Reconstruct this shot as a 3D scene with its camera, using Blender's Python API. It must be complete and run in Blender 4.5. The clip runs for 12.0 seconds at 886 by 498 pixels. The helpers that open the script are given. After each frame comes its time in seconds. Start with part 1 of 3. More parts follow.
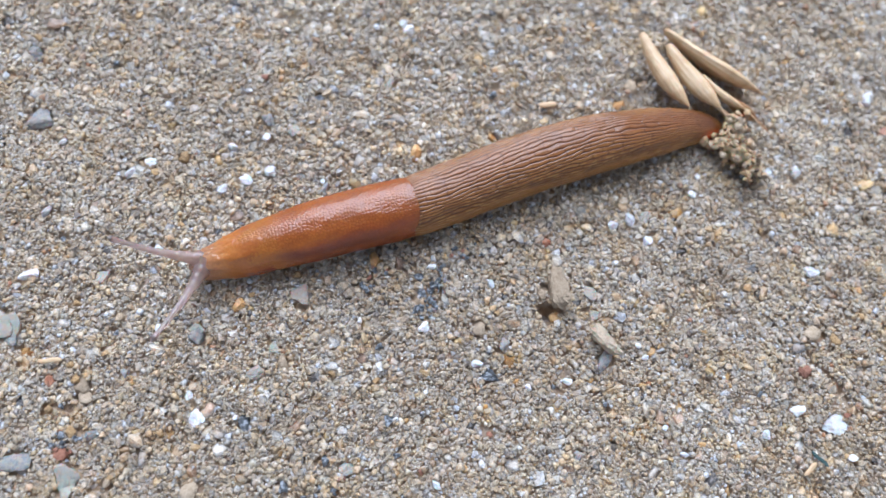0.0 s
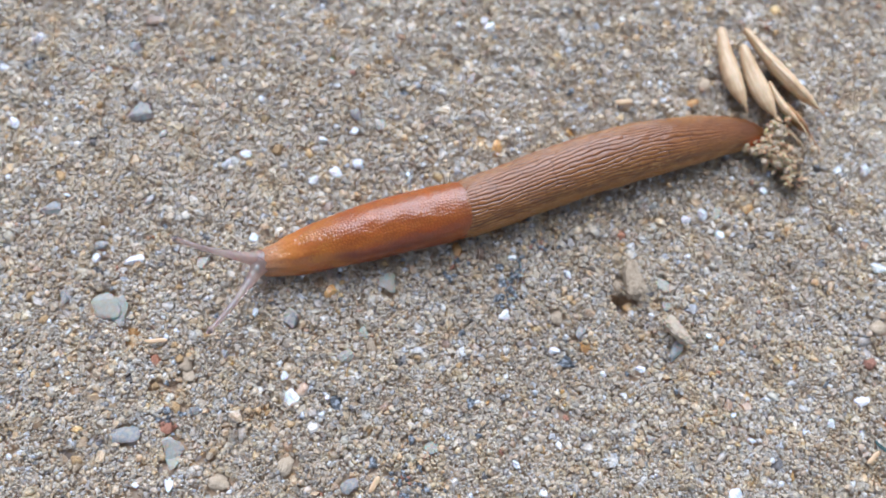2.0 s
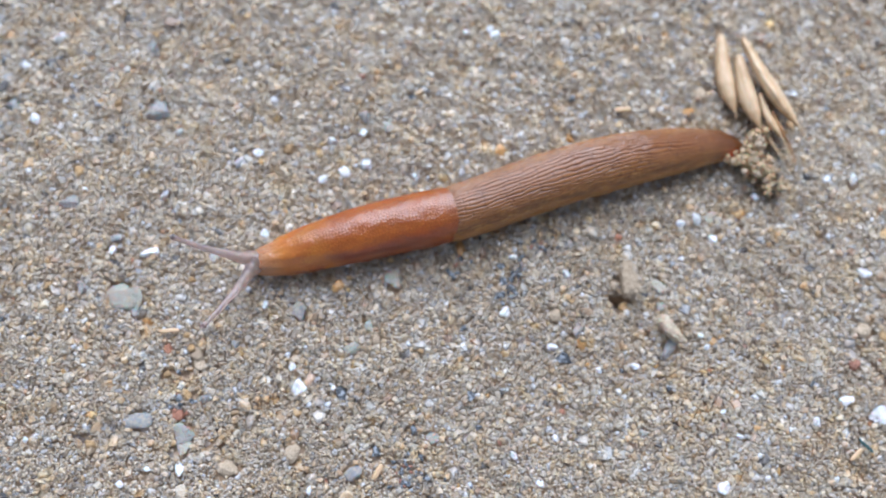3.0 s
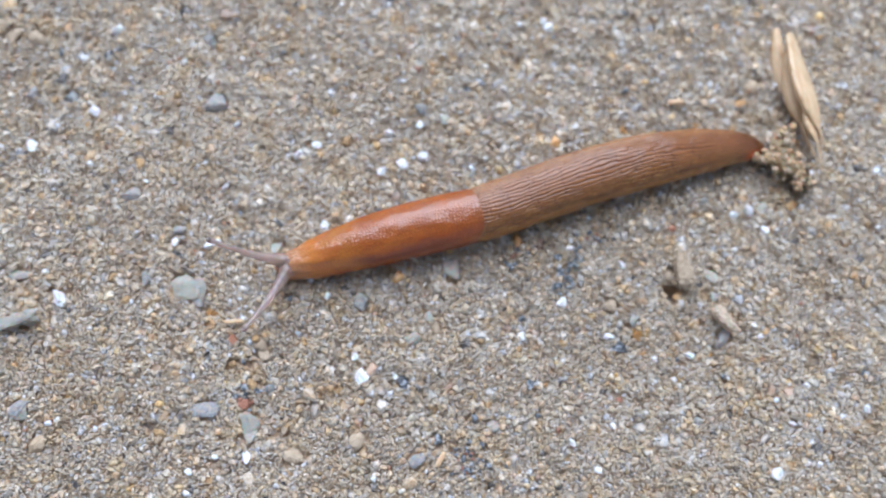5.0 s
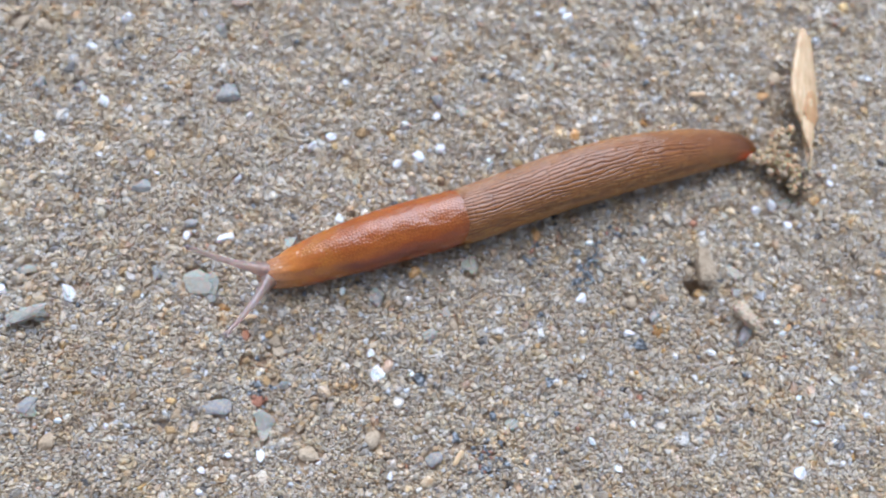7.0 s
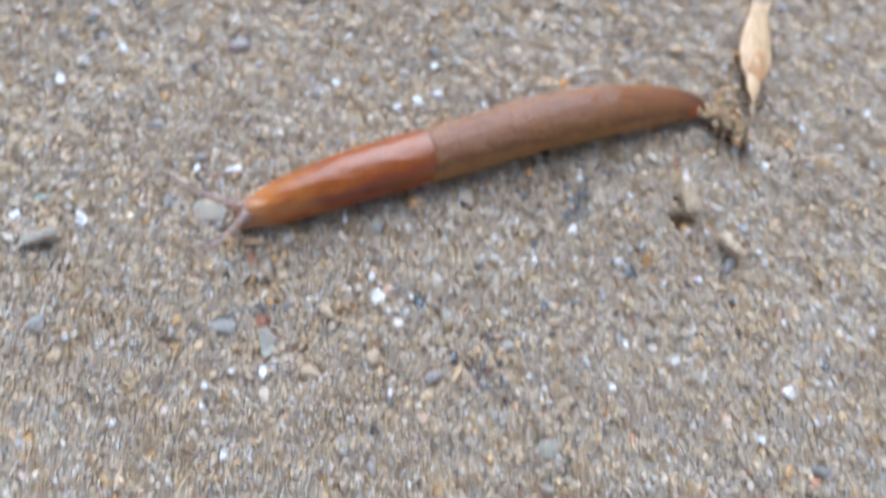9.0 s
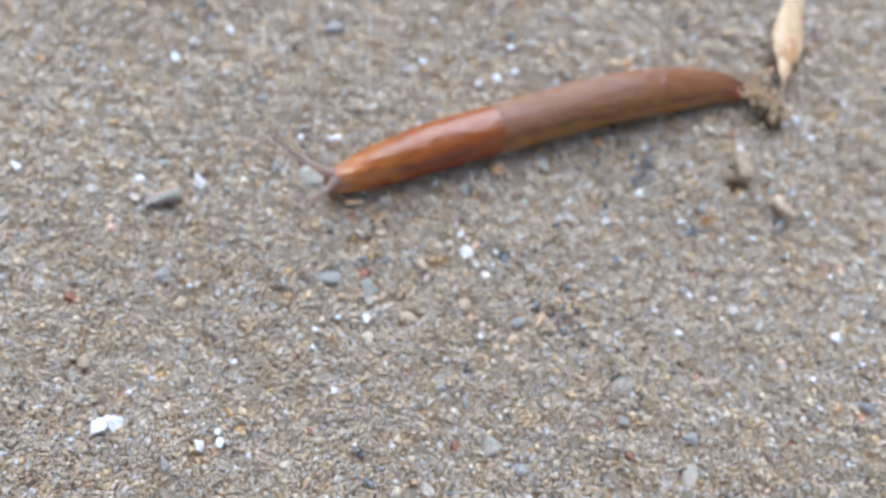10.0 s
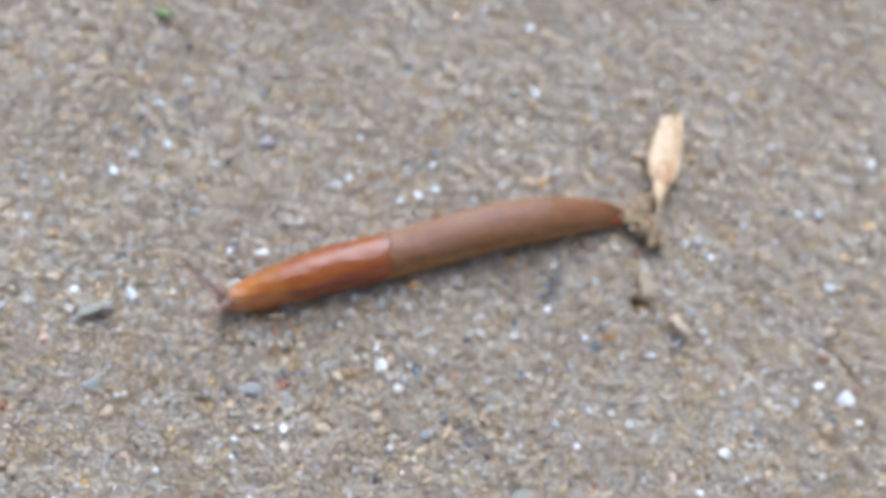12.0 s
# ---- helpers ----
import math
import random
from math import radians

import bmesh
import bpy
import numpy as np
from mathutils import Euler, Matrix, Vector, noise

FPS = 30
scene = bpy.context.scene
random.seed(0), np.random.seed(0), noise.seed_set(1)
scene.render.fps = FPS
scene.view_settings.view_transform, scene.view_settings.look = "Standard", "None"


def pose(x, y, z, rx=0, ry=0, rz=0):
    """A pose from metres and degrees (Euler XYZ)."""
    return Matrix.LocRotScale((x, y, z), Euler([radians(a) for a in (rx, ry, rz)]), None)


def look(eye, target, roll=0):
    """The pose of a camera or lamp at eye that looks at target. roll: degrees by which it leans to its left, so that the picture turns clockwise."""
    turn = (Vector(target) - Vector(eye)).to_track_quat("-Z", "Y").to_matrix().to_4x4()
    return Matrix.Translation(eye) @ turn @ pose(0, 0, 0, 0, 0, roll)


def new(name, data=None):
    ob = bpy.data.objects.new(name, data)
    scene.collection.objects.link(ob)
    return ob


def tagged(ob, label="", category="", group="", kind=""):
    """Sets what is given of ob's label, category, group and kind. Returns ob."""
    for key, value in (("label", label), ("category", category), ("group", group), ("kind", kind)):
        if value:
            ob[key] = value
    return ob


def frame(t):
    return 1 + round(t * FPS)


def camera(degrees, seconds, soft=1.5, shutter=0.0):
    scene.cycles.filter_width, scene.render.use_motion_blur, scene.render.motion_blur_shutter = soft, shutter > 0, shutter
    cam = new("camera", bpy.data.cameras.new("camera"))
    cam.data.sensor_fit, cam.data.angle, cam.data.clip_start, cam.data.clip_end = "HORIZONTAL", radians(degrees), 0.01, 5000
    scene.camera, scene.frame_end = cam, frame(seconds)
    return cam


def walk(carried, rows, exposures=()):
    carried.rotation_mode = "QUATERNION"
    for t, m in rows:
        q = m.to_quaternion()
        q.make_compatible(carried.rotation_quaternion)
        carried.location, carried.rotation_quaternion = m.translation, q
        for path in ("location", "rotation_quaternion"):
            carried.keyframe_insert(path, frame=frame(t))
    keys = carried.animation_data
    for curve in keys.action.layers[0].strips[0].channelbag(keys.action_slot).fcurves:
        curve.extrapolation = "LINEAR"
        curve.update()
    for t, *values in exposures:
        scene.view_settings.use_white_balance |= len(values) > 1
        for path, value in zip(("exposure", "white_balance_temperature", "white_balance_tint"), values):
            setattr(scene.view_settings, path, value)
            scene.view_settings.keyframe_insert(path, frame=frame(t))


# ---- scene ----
# A brown slug gliding over damp sandy ground, dragging dry grass florets. Lengths below are in centimetres, CM turns them into metres.
CM = 0.01
cam = camera(56.0, 12.0, soft=1.5, shutter=0.5)
cam.data.dof.use_dof = True
cam.data.dof.focus_distance = 0.085
cam.data.dof.aperture_fstop = 13.5
PATH = [
    (0, (-0.00433, -0.00654, 0.08562), (-0.00338, -0.00142, 0.06631), 11.2),
    (0.5, (-0.00598, -0.00777, 0.08781), (-0.00512, -0.00267, 0.06849), 10.9),
    (1, (-0.00884, -0.00572, 0.08875), (-0.00834, -0.00103, 0.06931), 7.7),
    (1.5, (-0.00855, -0.00548, 0.08818), (-0.00813, -0.00096, 0.06870), 6.8),
    (2, (-0.01045, -0.00528, 0.09031), (-0.01013, -0.00091, 0.07080), 5.9),
    (2.5, (-0.01014, -0.00519, 0.09318), (-0.00993, -0.00109, 0.07361), 5.2),
    (3, (-0.01142, -0.00699, 0.09363), (-0.01100, -0.00247, 0.07415), 8.0),
    (3.2, (-0.01214, -0.00961, 0.09358), (-0.01184, -0.00463, 0.07421), 6.1),
    (4.8, (-0.01767, -0.00578, 0.09590), (-0.01715, -0.00197, 0.07627), 10.4),
    (5, (-0.01883, -0.00615, 0.09512), (-0.01827, -0.00213, 0.07554), 10.5),
    (5.5, (-0.01804, -0.00487, 0.09289), (-0.01747, -0.00093, 0.07329), 10.8),
    (6, (-0.01882, -0.00526, 0.09338), (-0.01822, -0.00137, 0.07377), 11.5),
    (6.5, (-0.01992, -0.00648, 0.09237), (-0.01927, -0.00242, 0.07280), 11.9),
    (7, (-0.02130, -0.00537, 0.09327), (-0.02062, -0.00158, 0.07365), 12.9),
    (7.2, (-0.02284, -0.00581, 0.09407), (-0.02204, -0.00200, 0.07445), 14.6),
    (8.8, (-0.02269, -0.01534, 0.09753), (-0.02208, -0.00989, 0.07830), 8.8),
    (9, (-0.02188, -0.02615, 0.09248), (-0.02098, -0.01991, 0.07350), 11.0),
    (9.5, (-0.02568, -0.03306, 0.09406), (-0.02463, -0.02692, 0.07506), 11.7),
    (10, (-0.03270, -0.03532, 0.10030), (-0.03177, -0.02897, 0.08135), 11.2),
    (10.5, (-0.03290, -0.03182, 0.10606), (-0.03218, -0.02584, 0.08699), 10.0),
    (11, (-0.03143, -0.02800, 0.10959), (-0.03083, -0.02127, 0.09076), 8.5),
    (11.5, (-0.02714, -0.02637, 0.10837), (-0.02648, -0.01925, 0.08969), 9.4),
    (12, (-0.02460, -0.02400, 0.11209), (-0.02337, -0.01737, 0.09326), 14.5),
]
walk(cam, [(t, look(eye, target, roll)) for t, eye, target, roll in PATH], exposures=[(0, 0.63, 5370, 10.2), (12, 0.63, 5370, 10.2)])

# ---- light: a bright overcast sky ----
world = bpy.data.worlds.new("overcast_sky")
scene.world = world
world.use_nodes = True
wn = world.node_tree
sky = wn.nodes.new("ShaderNodeTexSky")
sky.sky_type, sky.sun_disc = "NISHITA", False
sky.sun_elevation, sky.sun_rotation = radians(50.5), radians(-4.6)
sky.air_density, sky.dust_density, sky.ozone_density = 1.0, 1.2, 1.0
cloud = wn.nodes.new("ShaderNodeHueSaturation")
cloud.inputs["Saturation"].default_value = 0.22
wn.links.new(sky.outputs[0], cloud.inputs["Color"])
wn.links.new(cloud.outputs[0], wn.nodes["Background"].inputs["Color"])
wn.nodes["Background"].inputs["Strength"].default_value = 0.095
sun = new("sun", bpy.data.lights.new("sun", "SUN"))
sun.data.energy, sun.data.angle, sun.data.color = 3.2, radians(56), (1.0, 0.99, 0.98)
sun.matrix_world = look((-0.08, 1.0, 1.22), (0, 0, 0))


# ---- materials ----
def material(name):
    m = bpy.data.materials.new(name)
    m.use_nodes = True
    return m, m.node_tree, m.node_tree.nodes["Principled BSDF"]


def node(nt, kind, **inputs):
    n = nt.nodes.new(kind)
    for key, value in inputs.items():
        n.inputs[key.replace("_", " ")].default_value = value
    return n


def mix(nt, blend, a, b, fac):
    n = nt.nodes.new("ShaderNodeMix")
    n.data_type, n.blend_type = "RGBA", blend
    for sock, v in ((n.inputs[6], a), (n.inputs[7], b), (n.inputs[0], fac)):
        if hasattr(v, "is_linked"):
            nt.links.new(v, sock)
        else:
            sock.default_value = v
    return n.outputs[2]


def ramp(nt, fac, stops, hard=False):
    n = nt.nodes.new("ShaderNodeValToRGB")
    n.color_ramp.interpolation = "CONSTANT" if hard else "LINEAR"
    els = n.color_ramp.elements
    while len(els) < len(stops):
        els.new(1.0)
    for e, (p, c) in zip(els, stops):
        e.position, e.color = p, (*c, 1) if len(c) == 3 else c
    nt.links.new(fac, n.inputs[0])
    return n.outputs[0]


def noise_tex(nt, scale, detail=3.0, rough=0.6, coords=None):
    n = node(nt, "ShaderNodeTexNoise", Scale=scale, Detail=detail, Roughness=rough)
    if coords is None:
        coords = nt.nodes.new("ShaderNodeNewGeometry").outputs["Position"]
    nt.links.new(coords, n.inputs["Vector"])
    return n


def bump(nt, bsdf, height, strength, distance):
    b = node(nt, "ShaderNodeBump", Strength=strength, Distance=distance)
    nt.links.new(height, b.inputs["Height"])
    nt.links.new(b.outputs[0], bsdf.inputs["Normal"])


# white grains from 0.964 on: quartz, plus extra ones painting glints
SAND = [(0.0, (0.524, 0.392, 0.273)), (0.13, (0.574, 0.446, 0.320)), (0.26, (0.517, 0.409, 0.292)), (0.36, (0.541, 0.446, 0.351)),
        (0.46, (0.476, 0.357, 0.245)), (0.55, (0.607, 0.485, 0.362)), (0.63, (0.524, 0.421, 0.335)), (0.71, (0.550, 0.405, 0.257)),
        (0.77, (0.501, 0.421, 0.331)), (0.82, (0.574, 0.433, 0.327)), (0.86, (0.647, 0.547, 0.455)), (0.895, (0.402, 0.301, 0.218)),
        (0.925, (0.541, 0.365, 0.211)), (0.932, (0.449, 0.421, 0.410)), (0.946, (0.225, 0.187, 0.163)), (0.964, (0.800, 0.758, 0.743)),
        (0.993, (0.470, 0.272, 0.172))]


# brown and dark grains: pebbles, plus extra ones painting shade in small pits
COARSE = [(0.0, (0.479, 0.358, 0.234)), (0.12, (0.594, 0.481, 0.356)), (0.24, (0.468, 0.403, 0.306)), (0.34, (0.525, 0.481, 0.434)),
          (0.45, (0.400, 0.296, 0.201)), (0.53, (0.640, 0.548, 0.445)), (0.6, (0.479, 0.431, 0.396)), (0.68, (0.571, 0.403, 0.211)),
          (0.74, (0.411, 0.391, 0.350)), (0.79, (0.606, 0.447, 0.346)), (0.84, (0.685, 0.615, 0.557)), (0.865, (0.286, 0.207, 0.156)),
          (0.905, (0.560, 0.336, 0.145)), (0.925, (0.400, 0.403, 0.429)), (0.945, (0.125, 0.118, 0.117)), (0.978, (0.800, 0.800, 0.787)),
          (0.99, (0.457, 0.224, 0.139))]


def sand_material(name, palette):
    """Damp, half-clear quartz sand: each grain has its own colour, clearness and polish."""
    m, nt, b = material(name)
    geo = nt.nodes.new("ShaderNodeNewGeometry")
    col = ramp(nt, geo.outputs["Random Per Island"], palette, True)
    grain = noise_tex(nt, 2600, 4)
    col = mix(nt, "MULTIPLY", col, ramp(nt, grain.outputs[0], [(0.28, (0.74, 0.69, 0.63)), (0.66, (1.10, 1.09, 1.08))]), 0.9)
    frost = noise_tex(nt, 8500, 2)
    col = mix(nt, "MULTIPLY", col, ramp(nt, frost.outputs[0], [(0.32, (0.66, 0.62, 0.57)), (0.5, (1, 1, 1)), (0.68, (1.18, 1.18, 1.18))]), 0.9)
    damp = noise_tex(nt, 55, 4)
    col = mix(nt, "MULTIPLY", col, ramp(nt, damp.outputs[0], [(0.3, (0.86, 0.83, 0.79)), (0.62, (1.05, 1.04, 1.03))]), 1.0)
    speckle = noise_tex(nt, 420, 3)
    col = mix(nt, "MULTIPLY", col, ramp(nt, speckle.outputs[0], [(0.33, (0.74, 0.71, 0.68)), (0.5, (0.97, 0.96, 0.95)), (0.68, (1.14, 1.15, 1.17))]), 1.0)
    tan = noise_tex(nt, 300, 2)
    col = mix(nt, "MULTIPLY", col, ramp(nt, tan.outputs[0], [(0.5, (1, 1, 1)), (0.66, (1.07, 0.97, 0.80))]), 1.0)
    nt.links.new(col, b.inputs["Base Color"])
    white = node(nt, "ShaderNodeTexWhiteNoise")
    white.noise_dimensions = "1D"
    nt.links.new(geo.outputs["Random Per Island"], white.inputs["W"])
    nt.links.new(ramp(nt, white.outputs["Value"], [(0.0, (0.18,) * 3), (0.15, (0.32,) * 3), (1.0, (0.5,) * 3)]), b.inputs["Roughness"])
    b.inputs["Specular IOR Level"].default_value = 0.42
    b.inputs["Subsurface Weight"].default_value = 0.85
    b.inputs["Subsurface Radius"].default_value = (1.0, 0.85, 0.65)
    b.inputs["Subsurface Scale"].default_value = 0.0011
    nt.links.new(ramp(nt, white.outputs["Value"], [(0.0, (1, 1, 1)), (0.06, (0.3,) * 3)], True), b.inputs["Coat Weight"])
    b.inputs["Coat Roughness"].default_value = 0.2
    b.inputs["Coat IOR"].default_value = 1.5
    bump(nt, b, frost.outputs[0], 0.9, 0.00009)
    return m


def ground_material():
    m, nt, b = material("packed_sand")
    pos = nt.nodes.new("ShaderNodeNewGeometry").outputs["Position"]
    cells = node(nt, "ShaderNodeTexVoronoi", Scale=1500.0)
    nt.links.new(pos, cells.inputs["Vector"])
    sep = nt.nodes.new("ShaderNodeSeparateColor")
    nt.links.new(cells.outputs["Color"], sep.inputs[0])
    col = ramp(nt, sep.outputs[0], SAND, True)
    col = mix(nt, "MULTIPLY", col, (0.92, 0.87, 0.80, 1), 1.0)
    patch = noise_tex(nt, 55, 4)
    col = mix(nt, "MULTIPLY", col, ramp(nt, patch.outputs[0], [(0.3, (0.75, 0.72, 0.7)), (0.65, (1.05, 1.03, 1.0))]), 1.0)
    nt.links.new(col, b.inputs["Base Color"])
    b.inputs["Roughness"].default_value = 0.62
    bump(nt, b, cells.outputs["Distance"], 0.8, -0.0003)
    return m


def stone_material(name, dark, light, rough, speck=None, transmit=0.0):
    m, nt, b = material(name)
    info = nt.nodes.new("ShaderNodeObjectInfo")
    coords = nt.nodes.new("ShaderNodeNewGeometry").outputs["Position"]
    n1 = noise_tex(nt, 1900, 8, 0.85, coords)
    col = ramp(nt, n1.outputs[0], [(0.34, dark), (0.62, light)])
    tint = ramp(nt, info.outputs["Random"], [(0.0, (0.82, 0.8, 0.78)), (0.5, (1, 1, 1)), (1.0, (1.1, 1.06, 1.0))])
    col = mix(nt, "MULTIPLY", col, tint, 1.0)
    if speck:
        n2 = noise_tex(nt, 2600, 2, 0.5, coords)
        col = mix(nt, "MIX", col, (*speck, 1), ramp(nt, n2.outputs[0], [(0.49, (0, 0, 0)), (0.60, (1, 1, 1))]))
    nt.links.new(col, b.inputs["Base Color"])
    b.inputs["Roughness"].default_value = rough
    if transmit:
        b.inputs["Subsurface Weight"].default_value = transmit
        b.inputs["Subsurface Scale"].default_value = 0.0006
    bump(nt, b, noise_tex(nt, 3600, 6, 0.75).outputs[0], 1.0, 0.00032)
    return m


def skin_material(name, rough, coat, cells, depth, sss=0.06):
    """Wet slug skin; its colour, back sheen painted in, is stored on the mesh."""
    m, nt, b = material(name)
    skin_attr = nt.nodes.new("ShaderNodeAttribute")
    skin_attr.attribute_name = "skin_colour"
    tex = nt.nodes.new("ShaderNodeTexCoord").outputs["Object"]
    blot = noise_tex(nt, 420, 4, 0.6, tex)
    col = mix(nt, "MULTIPLY", skin_attr.outputs["Color"], ramp(nt, blot.outputs[0], [(0.3, (0.8, 0.74, 0.7)), (0.68, (1.12, 1.1, 1.06))]), 0.85)
    fine = noise_tex(nt, 3800, 2, 0.5, tex)
    col = mix(nt, "MULTIPLY", col, ramp(nt, fine.outputs[0], [(0.3, (0.85, 0.82, 0.8)), (0.7, (1.1, 1.1, 1.1))]), 0.6)
    nt.links.new(col, b.inputs["Base Color"])
    b.inputs["Roughness"].default_value = rough
    b.inputs["Subsurface Weight"].default_value = sss
    b.inputs["Subsurface Radius"].default_value = (1.0, 0.45, 0.2)
    b.inputs["Subsurface Scale"].default_value = 0.0014
    b.inputs["Coat Weight"].default_value = coat
    b.inputs["Coat Roughness"].default_value = 0.16
    b.inputs["Specular IOR Level"].default_value = 0.3
    vor = node(nt, "ShaderNodeTexVoronoi", Scale=cells)
    nt.links.new(tex, vor.inputs["Vector"])
    bump(nt, b, vor.outputs["Distance"], 0.5, depth)
    return m


def straw_material(name="dry_husk", tone=(1, 1, 1, 1)):
    m, nt, b = material(name)
    tex = nt.nodes.new("ShaderNodeTexCoord").outputs["Object"]
    stretch = node(nt, "ShaderNodeMapping", Scale=(0.06, 1.0, 1.0))
    nt.links.new(tex, stretch.inputs["Vector"])
    fibre = noise_tex(nt, 4200, 3, 0.6, stretch.outputs[0])
    col = ramp(nt, fibre.outputs[0], [(0.25, (0.40, 0.26, 0.135)), (0.5, (0.55, 0.395, 0.235)), (0.75, (0.66, 0.52, 0.345))])
    blot = noise_tex(nt, 350, 3, 0.6, tex)
    col = mix(nt, "MULTIPLY", col, ramp(nt, blot.outputs[0], [(0.32, (0.78, 0.68, 0.56)), (0.6, (1.04, 1.02, 1.0))]), 0.8)
    col = mix(nt, "MULTIPLY", col, tone, 1.0)
    nt.links.new(col, b.inputs["Base Color"])
    b.inputs["Roughness"].default_value = 0.5
    b.inputs["Subsurface Weight"].default_value = 0.1
    b.inputs["Subsurface Scale"].default_value = 0.0005
    bump(nt, b, fibre.outputs[0], 0.35, 0.00006)
    return m


M_SAND, M_COARSE = sand_material("sand_grains", SAND), sand_material("coarse_sand_grains", COARSE)
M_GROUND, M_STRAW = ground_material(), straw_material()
M_BROWN = straw_material("brown_husk", (0.82, 0.67, 0.54, 1))
M_STONE = {
    "quartz": stone_material("white_quartz", (0.80, 0.79, 0.81), (0.93, 0.93, 0.95), 0.2, transmit=0.15),
    "pale": stone_material("pale_feldspar", (0.33, 0.32, 0.28), (0.45, 0.44, 0.40), 0.4, (0.46, 0.39, 0.30), transmit=0.5),
    "slate": stone_material("blue_grey_slate", (0.235, 0.24, 0.245), (0.41, 0.41, 0.41), 0.45, (0.42, 0.37, 0.31), transmit=0.3),
    "dark": stone_material("black_speckled_stone", (0.045, 0.05, 0.06), (0.13, 0.14, 0.15), 0.4, (0.35, 0.37, 0.4)),
    "ochre": stone_material("ochre_grain", (0.35, 0.21, 0.09), (0.53, 0.36, 0.18), 0.45),
    "red": stone_material("red_brown_grain", (0.25, 0.10, 0.06), (0.42, 0.21, 0.14), 0.5),
    "rose": stone_material("rosy_tan_sandstone", (0.56, 0.44, 0.31), (0.79, 0.66, 0.50), 0.5, transmit=0.2),
    "tan": stone_material("tan_sandstone", (0.38, 0.28, 0.18), (0.60, 0.48, 0.345), 0.55),
}
M_CRUMB = stone_material("wet_sand_crumbs", (0.42, 0.285, 0.14), (0.68, 0.52, 0.32), 0.35, transmit=0.3)
# dark crumb colour that paints the shade under and at the end of the clump
M_CLUMP_SHADE = stone_material("clump_shade_crumbs", (0.06, 0.04, 0.022), (0.16, 0.11, 0.065), 0.4)
M_BACK = skin_material("ridged_back_skin", 0.36, 0.42, 5200, 0.00003, 0.12)
M_MANTLE = skin_material("granular_mantle_skin", 0.6, 0.9, 3600, -0.00002, 0.3)
M_MANTLE.node_tree.nodes["Principled BSDF"].inputs["Coat Roughness"].default_value = 0.11
M_MANTLE.node_tree.nodes["Principled BSDF"].inputs["Coat IOR"].default_value = 1.5
M_MANTLE.node_tree.nodes["Principled BSDF"].inputs["Specular IOR Level"].default_value = 0.1
M_TENTACLE = skin_material("grey_violet_tentacle_skin", 0.42, 0.3, 5000, 0.00003, 0.35)
M_TENTACLE.node_tree.nodes["Principled BSDF"].inputs["Transmission Weight"].default_value = 0.85
M_GREEN = stone_material("green_moss", (0.14, 0.21, 0.07), (0.25, 0.34, 0.13), 0.6)
M_TEAL = stone_material("dark_teal_fibre", (0.02, 0.05, 0.05), (0.06, 0.11, 0.11), 0.5)


# ---- mesh helpers ----
def mesh(name, verts, faces, mat, smooth=True):
    """A mesh from vertices in centimetres."""
    me = bpy.data.meshes.new(name)
    me.from_pydata((np.asarray(verts, float) * CM).tolist(), [], faces)
    me.materials.append(mat)
    me.polygons.foreach_set("use_smooth", np.full(len(me.polygons), smooth))
    me.update()
    return me


def part(name, me, parent, label=""):
    ob = new(name, me)
    ob.parent = parent
    return tagged(ob, label)


def grid_faces(rows, cols, closed):
    """Quads of a grid of rows x cols points, closed round the columns or not."""
    r, c = np.meshgrid(np.arange(rows - 1), np.arange(cols if closed else cols - 1), indexing="ij")
    d = (c + 1) % cols
    q = np.stack([r * cols + c, r * cols + d, (r + 1) * cols + d, (r + 1) * cols + c], -1)
    return q.reshape(-1, 4).tolist()


def ico(level):
    bm = bmesh.new()
    bmesh.ops.create_icosphere(bm, subdivisions=level, radius=1.0)
    v = np.array([p.co[:] for p in bm.verts])
    f = np.array([[p.index for p in q.verts] for q in bm.faces])
    bm.free()
    return v, f


def rough_stone(rng, level, jag, lumpy=0.10, cuts=7):
    """A unit stone: an uneven, slightly facetted ball."""
    v, f = ico(level)
    for _ in range(cuts):
        d = rng.normal(size=3)
        d /= np.linalg.norm(d)
        cut = rng.uniform(0.35, 0.75)
        over = np.maximum(v @ d - cut, 0)
        v = v - over[:, None] * d * 0.9
    wob = lumpy * np.sin(v @ rng.normal(0, 2.6, (3, 3)) + rng.uniform(0, 6, 3)).sum(1, keepdims=True)
    return v * (1 + wob + rng.normal(0, jag, (len(v), 1))), f


def cell_bumps(u, v, seed):
    """Rounded cells over the plane: 1 in a cell's middle, 0 at its edge."""
    iu, iv = np.floor(u), np.floor(v)
    first, second = np.full(u.shape, 9.0), np.full(u.shape, 9.0)
    for du in (-1, 0, 1):
        for dv in (-1, 0, 1):
            a, b = iu + du, iv + dv
            h1 = np.modf(np.abs(np.sin(a * 127.1 + b * 311.7 + seed) * 43758.5))[0]
            h2 = np.modf(np.abs(np.sin(a * 269.5 + b * 183.3 + seed) * 28001.8))[0]
            d = np.hypot(a + h1 - u, b + h2 - v)
            second = np.minimum(np.maximum(d, first), second)
            first = np.minimum(d, first)
    return np.clip((second - first) * 2.2, 0, 1)


def waves(x, y, seed, octaves=3):
    """Smooth, uneven relief between about -1 and 1."""
    rng = np.random.default_rng(seed)
    z = 0
    for o in range(octaves):
        for _ in range(4):
            a, p, k = rng.uniform(0, 6.28), rng.uniform(0, 6.28), 2.0 ** o * rng.uniform(0.7, 1.3)
            z = z + np.sin(k * (x * math.cos(a) + y * math.sin(a)) + p) * 0.5 ** (o + 1)
    return z / 2


